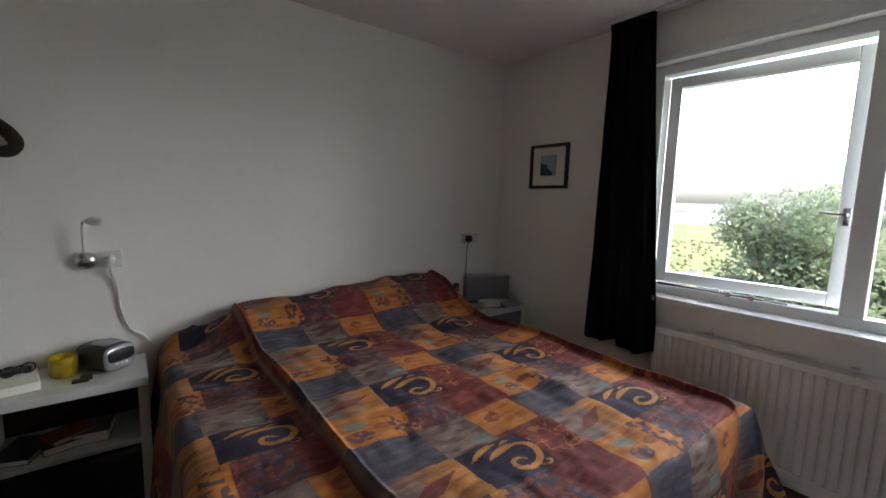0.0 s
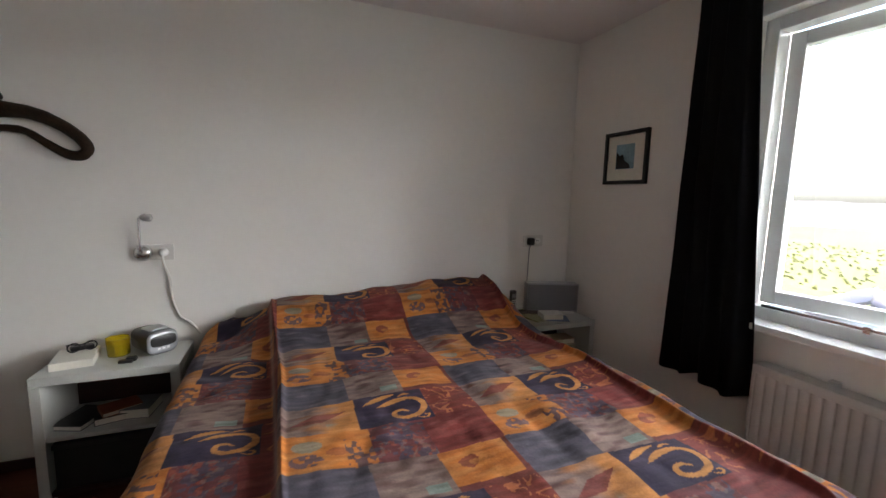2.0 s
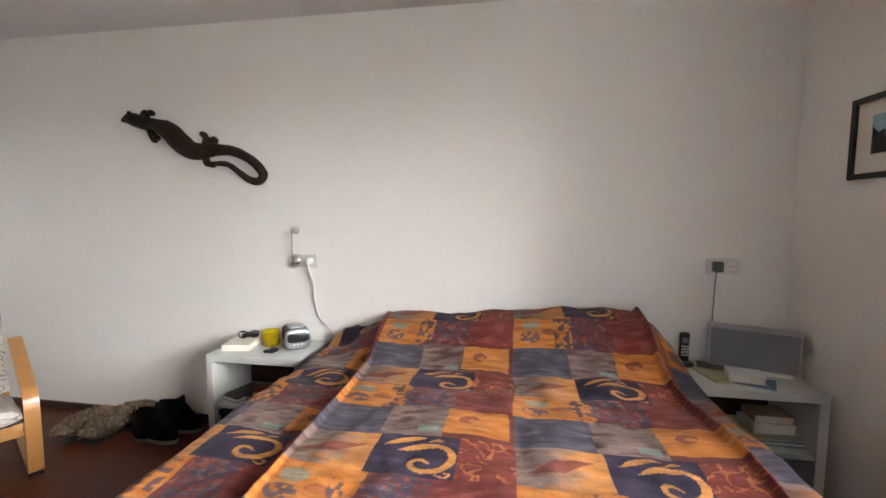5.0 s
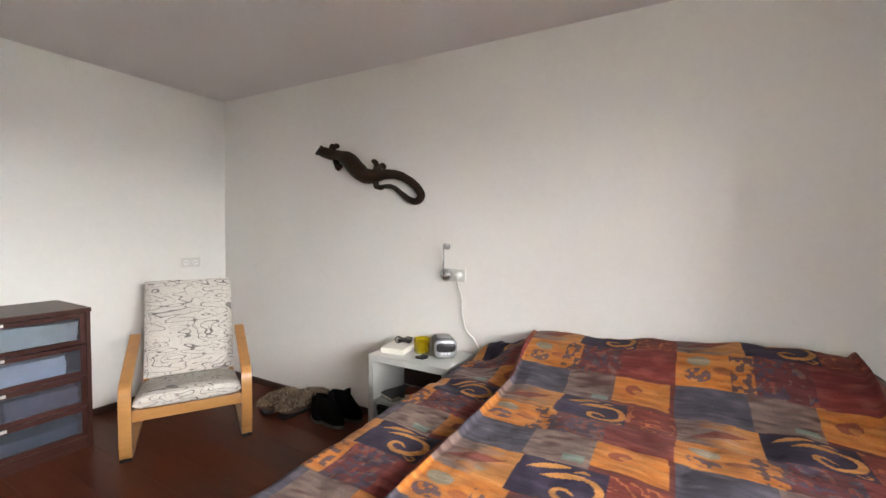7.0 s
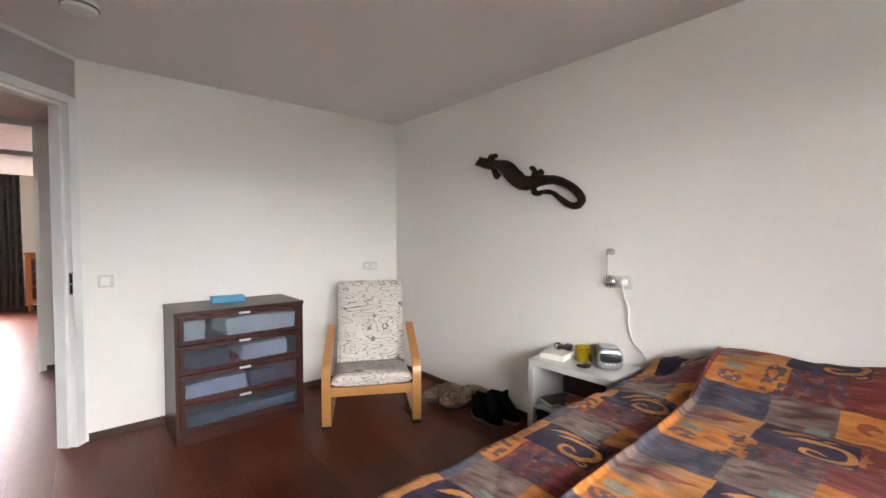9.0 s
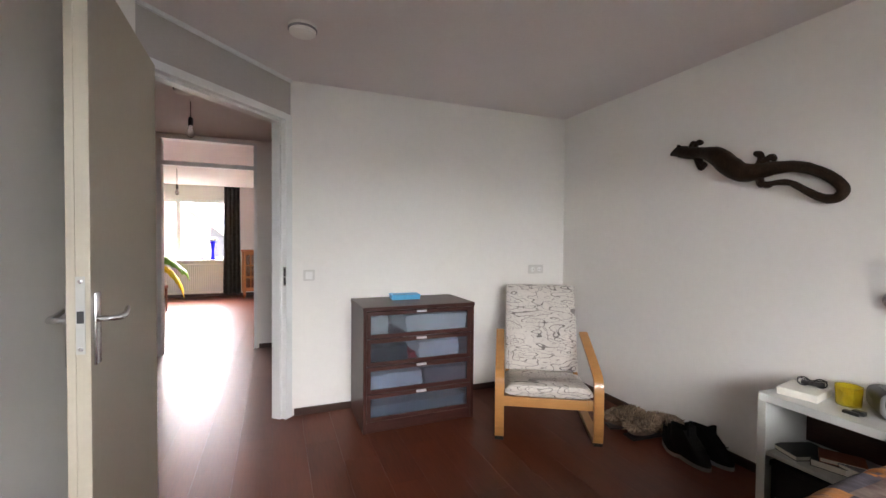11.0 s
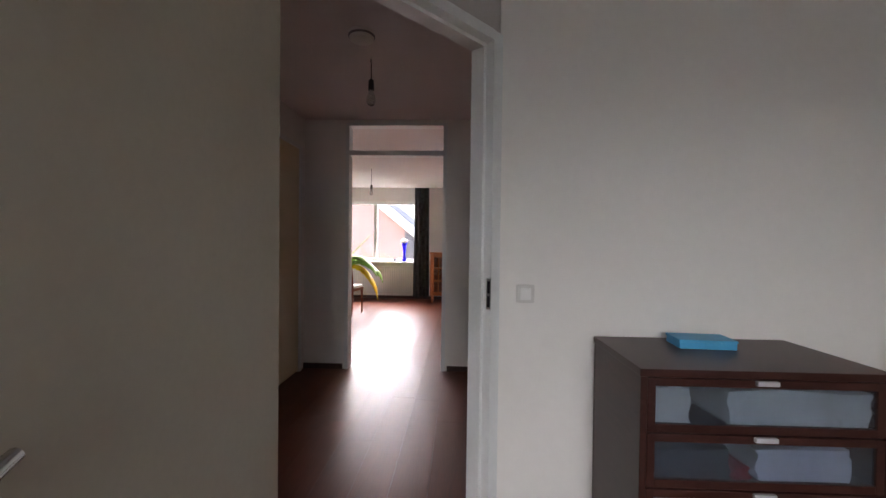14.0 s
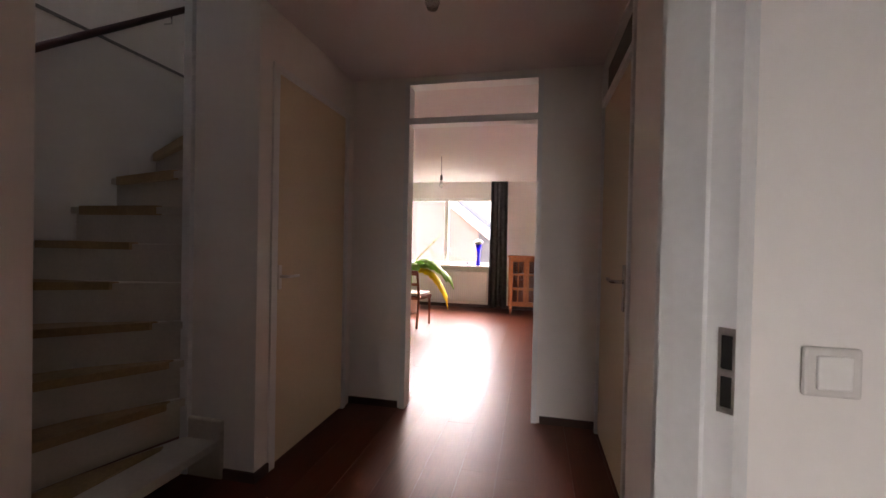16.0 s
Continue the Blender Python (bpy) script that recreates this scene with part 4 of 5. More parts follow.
# ---------------------------------------------------------------- things on the bedroom walls
def lizard():
    """A carved wall lizard, ONE plain mesh."""
    y = YN - 0.022
    spine = [(-1.13, 1.862), (-1.07, 1.868), (-0.99, 1.845), (-0.91, 1.83), (-0.82, 1.795), (-0.745, 1.725), (-0.67, 1.675), (-0.59, 1.668), (-0.50, 1.675), (-0.40, 1.665),
             (-0.30, 1.62), (-0.235, 1.565), (-0.215, 1.52), (-0.245, 1.492), (-0.30, 1.50), (-0.37, 1.545), (-0.44, 1.59), (-0.52, 1.595), (-0.56, 1.60)]
    rads = [0.010, 0.036, 0.040, 0.036, 0.054, 0.058, 0.053, 0.046, 0.035, 0.029, 0.027, 0.026, 0.025, 0.023, 0.021, 0.018, 0.016, 0.014, 0.010]
    path = smooth_curve([(x, y, z) for x, z in spine], 5)
    fine = [r.x for r in smooth_curve([(r, 0, 0) for r in rads], 5)]
    bm = tube(empty_bm(), path, fine, 14)
    for pts in ([(-0.98, 1.85), (-0.95, 1.90), (-0.915, 1.895)], [(-0.99, 1.85), (-0.985, 1.895), (-0.96, 1.905)], [(-0.96, 1.82), (-0.915, 1.765), (-0.885, 1.75)], [(-0.955, 1.82), (-0.93, 1.75), (-0.90, 1.74)],
                [(-0.60, 1.68), (-0.575, 1.745), (-0.61, 1.775)], [(-0.59, 1.69), (-0.53, 1.735), (-0.505, 1.715)], [(-0.59, 1.65), (-0.565, 1.60), (-0.52, 1.585)], [(-0.59, 1.65), (-0.58, 1.605), (-0.56, 1.585)]):
        tube(bm, smooth_curve([(x, y + 0.004, z) for x, z in pts], 5), [0.020, 0.020, 0.019, 0.018, 0.017, 0.018, 0.018, 0.019, 0.018, 0.016, 0.010], 8)
    for sx in (-1.06, -1.045):
        bmesh.ops.create_icosphere(bm, subdivisions=2, radius=0.013, matrix=pose(sx, y - 0.02, 1.868 + (0.03 if sx < -1.05 else -0.025)))
    for v in bm.verts:
        if v.co.y > YN - 0.001:
            v.co.y = YN - 0.001
        v.co += 0.003 * noise.noise_vector(v.co * 30) * Vector((1, 0, 1))[0]
    for v in bm.verts:
        v.co.y = min(v.co.y, YN - 0.001)
    tagged(part("lizard_carving", bm, M_LIZ, None, smooth=True), "dark carved wooden lizard with a looped tail on the wall", "wall carving")


lizard()

pic = thing("picture", "small black-framed picture in a wide white mat", "picture")
py0, py1, pz0, pz1, px = 1.855, 2.185, 1.445, 1.755, XE
fr = 0.022
part("frame", boxes(((px - 0.022, py0, pz0), (px - 0.001, py0 + fr, pz1)), ((px - 0.022, py1 - fr, pz0), (px - 0.001, py1, pz1)), ((px - 0.022, py0 + fr, pz0), (px - 0.001, py1 - fr, pz0 + fr)), ((px - 0.022, py0 + fr, pz1 - fr), (px - 0.001, py1 - fr, pz1)), bevel=0.002), M_BLACK, pic)
part("mat_board", boxes(((px - 0.010, py0 + fr, pz0 + fr), (px - 0.002, py1 - fr, pz1 - fr))), M_PAPER, pic, "off-white mat")
pr = part("print", boxes(((px - 0.0115, 1.955, 1.535), (px - 0.010, 2.095, 1.68))), material("pale_blue_print", (0.26, 0.42, 0.50), 0.5, vary=0.25, scale=12), pic, "pale blue sky print")
bm = prism(empty_bm(), [(0, 0), (0.11, 0), (0.10, 0.025), (0.06, 0.05), (0.05, 0.085), (0.025, 0.075), (0.0, 0.10)], 0, 0.0015)
rock = part("dark_rock", bm, M_BLACK, pic, "dark rock shape")
rock.matrix_basis = Matrix.Translation((px - 0.0116, 2.09, 1.537)) @ Matrix(((0, 0, -1, 0), (-1, 0, 0, 0), (0, 1, 0, 0), (0, 0, 0, 1)))


def plate(bm, w, h, d, bevel=0.003):
    return box(bm, (-w / 2, -d, -h / 2), (w / 2, 0, h / 2), bevel)


def socket(name, label, m, gangs):
    """Wall sockets side by side; local -y out of the wall."""
    s = thing(name, label, "socket", m)
    part("cover_plate", plate(empty_bm(), 0.078 * gangs, 0.078, 0.010), M_PLATE, s)
    for k in range(gangs):
        x = (k - (gangs - 1) / 2) * 0.072
        bm = lathe(empty_bm(), [(0.021, 0), (0.021, 0.004), (0.019, 0.004), (0.018, 0.001)], sides=20)
        bm.transform(Matrix.Translation((x, -0.010, 0)) @ pose(0, 0, 0, 90))
        o = part("outlet", bm, M_WHITE, s, smooth=True)
        part("hole", boxes(((x - 0.011, -0.0125, -0.003), (x - 0.006, -0.0105, 0.003)), ((x + 0.006, -0.0125, -0.003), (x + 0.011, -0.0125 + 0.002, 0.003))), M_BLACK, o)
    return s


socket("socket", "white double wall socket above the corner night stand", pose(2.235, YN, 1.055), 2)
socket("socket", "white double wall socket beside the reading lamp", pose(0.02, YN, 1.035), 2)
socket("socket", "white double wall socket above the armchair", pose(XW, 2.21, 1.02, 0, 0, 90), 2)


def switch(label, m):
    s = thing("light_switch", label, "switch", m)
    part("cover_plate", plate(empty_bm(), 0.080, 0.080, 0.011, 0.005), M_PLATE, s)
    part("rocker", boxes(((-0.024, -0.017, -0.027), (0.024, -0.009, 0.027)), bevel=0.003), M_WHITE, s)


switch("square white light switch beside the door frame", pose(XW, 0.262, 1.012, 0, 0, 90))

# reading lamp with its cable
lamp = thing("reading_lamp", "small steel wall reading lamp with a glass bulb head", "wall lamp")
bm = lathe(empty_bm(), [(0.040, 0), (0.040, 0.012), (0.030, 0.024), (0.012, 0.030)], sides=24)
bm.transform(Matrix.Translation((-0.03, YN - 0.011, 1.033)) @ pose(0, 0, 0, 90))
part("base", bm, M_CHROME, lamp, smooth=True)
part("stem", tube(empty_bm(), smooth_curve([(-0.03, YN - 0.035, 1.035), (-0.032, YN - 0.05, 1.06), (-0.032, YN - 0.052, 1.18), (-0.028, YN - 0.056, 1.207), (-0.012, YN - 0.075, 1.212)], 5), 0.0055, 8), M_CHROME, lamp, smooth=True)
part("bulb_head", tube(empty_bm(), [(-0.015, YN - 0.072, 1.212), (0.0, YN - 0.085, 1.213), (0.025, YN - 0.105, 1.212), (0.038, YN - 0.115, 1.211)], [0.010, 0.017, 0.018, 0.008], 14), material("frosted_bulb", (0.8, 0.8, 0.78), 0.2, transmission=0.3, bump=0), lamp, "pale frosted glass head", True)
bm = lathe(empty_bm(), [(0.019, 0), (0.019, 0.02), (0.012, 0.035), (0.006, 0.04)], sides=16)
bm.transform(Matrix.Translation((0.056, YN - 0.012, 1.035)) @ pose(0, 0, 0, 90))
part("plug", bm, M_WHITE, lamp, "white plug", True)
part("cord", tube(empty_bm(), smooth_curve([(0.056, YN - 0.045, 1.03), (0.056, YN - 0.03, 0.98), (0.075, YN - 0.012, 0.90), (0.08, YN - 0.012, 0.80), (0.11, YN - 0.012, 0.70), (0.16, YN - 0.015, 0.66), (0.20, YN - 0.02, 0.60)], 6), 0.0055, 8), M_PLATE, lamp, "white cord", True)

# radio on the corner stand, with its plug
rad = thing("radio", "long grey table radio with a cloth front on the corner stand", "radio", pose(2.335, 2.405, NH, 0, 0, -21))
part("body", boxes(((-0.178, -0.035, 0.006), (0.178, 0.05, 0.205)), bevel=0.006), M_SILVER, rad)
part("speaker_cloth", boxes(((-0.168, -0.041, 0.022), (0.168, -0.035, 0.196)), bevel=0.002), M_SPEAKER, rad, "grey cloth front")
part("foot_rail", boxes(((-0.12, -0.048, 0.0), (0.15, 0.04, 0.014)), bevel=0.002), M_WHITE, rad)
plug = thing("power_plug", "black plug in the wall socket with a hanging cord", "plug")
part("plug_body", boxes(((2.178, YN - 0.055, 1.028), (2.222, YN - 0.012, 1.080)), bevel=0.010), M_BLACK, plug)
part("cord", tube(empty_bm(), smooth_curve([(2.20, YN - 0.035, 1.032), (2.20, YN - 0.02, 0.99), (2.199, YN - 0.014, 0.85), (2.198, YN - 0.012, 0.70), (2.2, YN - 0.014, 0.56)], 5), 0.0032, 8), M_SPEAKER, plug, "grey cord", True)

# ---------------------------------------------------------------- things on and in the night stands
def phone():
    p = thing("cordless_phone", "black cordless phone upright in its charging base", "telephone", pose(2.045, 2.425, NH))
    part("charging_base", boxes(((-0.035, -0.04, 0), (0.035, 0.04, 0.025)), bevel=0.008), M_BLACK, p)
    hs = part("receiver", boxes(((-0.022, -0.012, 0.02), (0.022, 0.016, 0.165)), bevel=0.009), M_BLACK, p)
    part("screen", boxes(((-0.014, -0.0135, 0.115), (0.014, -0.0118, 0.142))), M_SPEAKER, hs)
    for r in range(4):
        for c in range(3):
            part("key", boxes(((-0.016 + c * 0.012, -0.0140, 0.052 + r * 0.014), (-0.008 + c * 0.012, -0.0118, 0.060 + r * 0.014))), M_WHITE, hs)


phone()


def book(label, m, w, d, h, mat, spine=True):
    b = thing("book", label, "book", m, "books on the night stands")
    part("page_block", boxes(((-w / 2 + 0.003, -d / 2 + 0.003, 0.002), (w / 2 - 0.004, d / 2 - 0.003, h - 0.002))), M_PAPER, b, "cream page block")
    part("cover", boxes(((-w / 2, -d / 2, 0), (w / 2, d / 2, 0.002)), ((-w / 2, -d / 2, h - 0.002), (w / 2, d / 2, h)), ((-w / 2, -d / 2, 0), (-w / 2 + 0.002, d / 2, h))), mat, b)
    return b


M_OLIVE = material("olive_cover", (0.36, 0.36, 0.20), 0.5)
M_WBOOK = material("white_cover", (0.70, 0.70, 0.68), 0.45)
M_BLUEC = material("blue_cover", (0.10, 0.16, 0.30), 0.5)
book("olive magazine lying on the corner stand", pose(2.17, 2.36, NH, 0, 0, 12), 0.20, 0.27, 0.008, M_OLIVE)
book("blue and white booklet lying on the corner stand", pose(2.27, 2.25, NH, 0, 0, -28), 0.15, 0.13, 0.006, M_BLUEC)
book("thick white paperback lying on a booklet", pose(2.235, 2.262, NH + 0.009, 0, 0, -14), 0.135, 0.11, 0.032, M_WBOOK)
book("dark booklet lying on a magazine", pose(2.17, 2.40, NH + 0.009, 0, 0, -20), 0.14, 0.08, 0.006, M_CHEST)
for k in range(4):
    book("stacked magazine on the stand's shelf", pose(2.33 + 0.006 * k, 2.33, 0.30 + 0.008 * k, 0, 0, 2 * k - 3), 0.28, 0.22, 0.007, (M_SPEAKER, M_WBOOK, M_BLUEC, M_OLIVE)[k])
book("thick white book on a stack of magazines", pose(2.37, 2.33, 0.332, 0, 0, 3), 0.18, 0.13, 0.04, M_WBOOK)
book("tan book on top of a white book", pose(2.38, 2.34, 0.373, 0, 0, -2), 0.16, 0.12, 0.035, material("tan_cover", (0.42, 0.30, 0.20), 0.6))

def rounded_block(sections, power=4.0, sides=32):
    """A pillow-edged body from sections of (y, half width, z0, z1) along y."""
    bm = empty_bm()
    rings = []
    for y, w, z0, z1 in sections:
        ring = []
        for k in range(sides):
            t = 2 * math.pi * k / sides
            cx, cz = math.cos(t), math.sin(t)
            px, pz = math.copysign(abs(cx) ** (2 / power), cx), math.copysign(abs(cz) ** (2 / power), cz)
            ring.append(bm.verts.new((w * px, y, (z0 + z1) / 2 + (z1 - z0) / 2 * pz)))
        rings.append(ring)
    for r, q in zip(rings, rings[1:]):
        for k in range(sides):
            bm.faces.new((r[k], r[(k + 1) % sides], q[(k + 1) % sides], q[k]))
    bm.faces.new(rings[0][::-1]), bm.faces.new(rings[-1])
    bmesh.ops.recalc_face_normals(bm, faces=bm.faces)
    return bm


clock = thing("clock_radio", "rounded silver and black clock radio on the night stand", "clock radio", pose(0.03, 2.37, NH, 0, 0, 38) @ Matrix.Diagonal((0.92, 0.95, 0.98, 1)))
part("body", rounded_block([(0.125, 0.052, 0.012, 0.085), (0.11, 0.066, 0.004, 0.108), (0.0, 0.072, 0.002, 0.120), (-0.066, 0.073, 0.003, 0.117)], 3.6), M_BLACK, clock, smooth=True)
part("front_bezel", rounded_block([(-0.066, 0.073, 0.004, 0.116), (-0.070, 0.073, 0.005, 0.115), (-0.076, 0.068, 0.010, 0.109), (-0.078, 0.060, 0.016, 0.102)], 3.4), M_SILVER, clock, "silver front", True)
part("display", rounded_block([(-0.076, 0.060, 0.044, 0.098), (-0.0815, 0.060, 0.044, 0.098), (-0.083, 0.057, 0.047, 0.095)], 4.0), M_BLACK, clock, "black display window", True)
part("top_cover", rounded_block([(-0.045, 0.035, 0.112, 0.124), (-0.03, 0.045, 0.112, 0.1235), (0.04, 0.045, 0.112, 0.1235), (0.055, 0.035, 0.110, 0.120)], 3.0), M_SILVER, clock, "silver top", True)
for k in range(3):
    part("button", boxes(((-0.03 + 0.022 * k, -0.081, 0.028), (-0.016 + 0.022 * k, -0.076, 0.037)), bevel=0.002), M_PULL, clock)
bm = empty_bm()
lathe(bm, [(0.040, 0.0), (0.046, 0.006), (0.050, 0.085), (0.046, 0.085), (0.040, 0.010), (0.001, 0.009)], (-0.118, 2.365, NH), 8)
tagged(part("candle_glass", bm, M_YELLOW, None), "yellow glass candle holder on the night stand", "candle holder")
tray = thing("tissue_box", "flat cream box on the night stand", "box", pose(-0.265, 2.335, NH, 0, 0, 10))
part("box_body", boxes(((-0.075, -0.10, 0), (0.075, 0.09, 0.034)), bevel=0.003), M_PAPER, tray)
gl = thing("eyeglasses", "dark folded eyeglasses lying on a cream box", "eyeglasses", pose(-0.25, 2.36, NH + 0.036, 0, 0, 25))
for sx in (-0.03, 0.03):
    part("rim", tube(empty_bm(), [(sx + 0.022 * math.cos(a), 0.0, 0.022 + 0.02 * math.sin(a)) for a in [k * math.pi / 8 for k in range(17)]], 0.003, 6), M_BLACK, gl, smooth=True)
    part("temple", tube(empty_bm(), [(sx * 1.7, 0, 0.03), (sx * 1.7, 0.05, 0.025), (-sx * 1.0, 0.055, 0.012)], 0.003, 6), M_BLACK, gl, smooth=True)
part("case", boxes(((-0.04, 0.012, 0), (0.045, 0.045, 0.02)), bevel=0.006), M_BLACK, gl)
tagged(part("key_fob", boxes(((-0.085, 2.235, NH), (-0.03, 2.262, NH + 0.014)), ((-0.06, 2.25, NH + 0.002), (-0.02, 2.28, NH + 0.02)), bevel=0.004), M_BLACK, None), "small black key fob on the night stand", "key fob")
# clutter in the night stand; the black box is made up to darken its bay
filler = thing("shade_filler", "made-up black box imitating shade in the night stand's lower bay", "box")
part("box_body", boxes(((-0.318, 2.19, 0.05), (0.118, 2.47, 0.235)), bevel=0.006), M_BLACKPAD, filler)
part("lid", boxes(((-0.322, 2.185, 0.235), (0.122, 2.475, 0.262)), bevel=0.004), M_BLACKPAD, filler)
book("dark paperback on the night stand's shelf", pose(-0.12, 2.30, 0.30, 0, 0, 15), 0.16, 0.12, 0.03, M_BLACK)
book("grey paperback lying on another book", pose(-0.03, 2.32, 0.30, 0, 0, -8), 0.12, 0.15, 0.045, M_SPEAKER)
book("rust-coloured paperback on the night stand's shelf", pose(-0.11, 2.31, 0.331, 0, 0, 28), 0.15, 0.11, 0.02, material("rust_cover", (0.25, 0.07, 0.03), 0.6))
book("black notebook on the night stand's shelf", pose(-0.25, 2.31, 0.30, 0, 0, -20), 0.13, 0.19, 0.022, M_BLACK)

# ---------------------------------------------------------------- shoes
def shoe(label, m, length=0.28, boot=0.0):
    """A low shoe; local y towards its toe."""
    s = thing("shoe", label, "shoe", m, "black shoes by the wall")
    def outline(k, grow=1.0):
        t = k / 20 * 2 * math.pi
        y = math.cos(t) * length / 2
        w = 0.048 * (1 + 0.15 * math.cos(t)) * math.sin(t)
        return w * grow, y
    sole = empty_bm()
    prism(sole, [outline(k, 1.04) for k in range(20)], 0, 0.022)
    part("sole", sole, M_SOLE, s, "grey rubber sole")
    up = empty_bm()
    rings = []
    for h, g, cut in ((0.0, 1.0, 0), (0.25, 1.03, 0), (0.5, 0.95, 0.03), (0.75, 0.85, 0.09), (1.0, 0.80, 0.15)):
        ring = []
        for k in range(20):
            x, y = outline(k, g)
            y = min(y, length / 2 - cut)
            front = max(0.0, y / (length / 2))
            z = 0.02 + h * (0.075 + boot) * (1 - 0.45 * front)
            ring.append(up.verts.new((x + 0.004 * noise.noise(Vector((x * 30, y * 30, h))), y, z)))
        rings.append(ring)
    rings.append([up.verts.new((v.co.x * 0.75, v.co.y * 0.85 - 0.01, v.co.z - 0.03)) for v in rings[-1]])
    for r, q in zip(rings, rings[1:]):
        for k in range(20):
            up.faces.new((r[k], r[(k + 1) % 20], q[(k + 1) % 20], q[k]))
    up.faces.new(rings[-1])
    part("upper", up, M_SHOE, s, smooth=True)
    part("tongue", boxes(((-0.028, 0.0, 0.07 + boot * 0.6), (0.028, 0.02, 0.13 + boot)), bevel=0.008), M_SHOE, s)
    for k in range(4):
        part("lace", tube(empty_bm(), [(-0.03, 0.03 + 0.018 * k, 0.083 + boot * 0.5 - 0.006 * k), (0, 0.034 + 0.018 * k, 0.092 + boot * 0.5 - 0.006 * k), (0.03, 0.03 + 0.018 * k, 0.083 + boot * 0.5 - 0.006 * k)], 0.0035, 6), M_SHOE, s)
    return s


shoe("black suede high shoe with a pale sole beside the night stand", pose(-0.80, 2.29, 0, 0, 0, -98), boot=0.075)
shoe("black suede high shoe with a pale sole close to the wall", pose(-0.76, 2.41, 0, 0, 0, -92), boot=0.075)
shoe("black low shoe next to furry slippers", pose(-0.95, 2.33, 0, 0, 0, -128), boot=0.02)
shoe("black low shoe against the wall", pose(-0.93, 2.44, 0, 0, 0, -100), boot=0.02)


def slipper(label, m):
    """A furry slipper boot: lumpy body covered in tufts."""
    s = thing("slipper", label, "slipper", m, "furry slippers")
    bm = empty_bm()
    bmesh.ops.create_icosphere(bm, subdivisions=4, radius=1.0)
    for v in bm.verts:
        c = v.co.copy()
        q = Vector((c.x * 0.06, c.y * 0.13, c.z * 0.06 + 0.065))
        if c.y < 0:
            q.z += 0.045 * max(0, c.z) * (-c.y)
        v.co = q * (1 + 0.10 * noise.noise(c * 5))
        v.co.z = max(v.co.z, 0.002)
    part("upper", bm, M_FUR, s, smooth=True)
    rng = random.Random(7)
    tuft = empty_bm()
    for _ in range(900):
        a, e = rng.uniform(0, 2 * math.pi), rng.uniform(0.02, 1.5)
        c = Vector((math.cos(a) * math.cos(e), math.sin(a) * math.cos(e), math.sin(e)))
        p = Vector((c.x * 0.065, c.y * 0.14, c.z * 0.055 + 0.06 + (0.045 * c.z * -c.y if c.y < 0 else 0)))
        d = (c + Vector((rng.uniform(-.6, .6), rng.uniform(-.6, .6), rng.uniform(-.5, .3)))).normalized()
        sd = d.orthogonal().normalized() * 0.006
        tip = tuft.verts.new(p + d * rng.uniform(0.012, 0.034))
        ring = [tuft.verts.new(p - d * 0.004 + Matrix.Rotation(k * 2.094, 3, d) @ sd) for k in range(3)]
        for k in range(3):
            tuft.faces.new((ring[k], ring[(k + 1) % 3], tip))
    tf = tagged(part("fur", tuft, M_FURL, s), kind="stuff")
    part("sole", boxes(((-0.05, -0.12, 0), (0.05, 0.12, 0.012)), bevel=0.004), M_BLACK, s)
    return s


M_FURL = material("tan_fur_tips", (0.23, 0.17, 0.115), 0.95, vary=0.9, scale=14, fine=60, bump=0, random_tint=0.7, island=True)
slipper("furry brown slipper lying by the wall", pose(-1.27, 2.27, 0, 0, 0, 160))
slipper("furry tan slipper beside its pair", pose(-1.12, 2.28, 0, 0, 0, 175))
slipper("furry brown slipper lying behind the other", pose(-1.09, 2.425, 0, 0, 0, 105))

# ---------------------------------------------------------------- ceiling things
def smoke_detector(label, x, y):
    s = thing("smoke_detector", label, "smoke detector", pose(x, y, ZC))
    part("body", lathe(empty_bm(), [(0.072, 0), (0.072, -0.016), (0.064, -0.042), (0.036, -0.050)], sides=28), M_WHITE, s, smooth=True)
    part("vent_ring", lathe(empty_bm(), [(0.0735, -0.018), (0.0735, -0.025), (0.068, -0.028)], sides=28), M_SPEAKER, s)


smoke_detector("round white smoke detector on the bedroom ceiling", -1.44, 0.17)
smoke_detector("round white smoke detector on the hall ceiling", -2.72, -0.59)


def pendant(label, x, y, drop):
    """A bare bulb hanging by its flex from a hook."""
    p = thing("pendant_lamp", label, "pendant lamp", pose(x, y, ZC))
    part("ceiling_hook", tube(empty_bm(), [(0, 0, 0), (0, 0, -0.02), (0.01, 0, -0.03)], 0.006, 8), M_WHITE, p)
    part("flex", tube(empty_bm(), smooth_curve([(0.01, 0, -0.02), (0.035, 0.005, -0.045), (0.0, 0, -0.06), (0, 0, -drop + 0.10)], 5), 0.0035, 8), M_BLACK, p, smooth=True)
    part("lamp_holder", lathe(empty_bm(), [(0.008, -drop + 0.13), (0.017, -drop + 0.12), (0.019, -drop + 0.07), (0.019, -drop + 0.06)], sides=16), M_BLACK, p, smooth=True)
    part("bulb", lathe(empty_bm(), [(0.013, -drop + 0.06), (0.016, -drop + 0.045), (0.028, -drop + 0.01), (0.029, -drop - 0.01), (0.020, -drop - 0.032), (0.004, -drop - 0.04)], sides=20), material("bulb_glass", (0.85, 0.85, 0.82), 0.05, transmission=0.8, bump=0), p, "unlit glass bulb", True)


pendant("bare unlit bulb hanging from the hall ceiling", -3.02, -0.60, 0.27)
pendant("bare unlit bulb hanging from the far room's ceiling", -6.9, -1.43, 0.40)

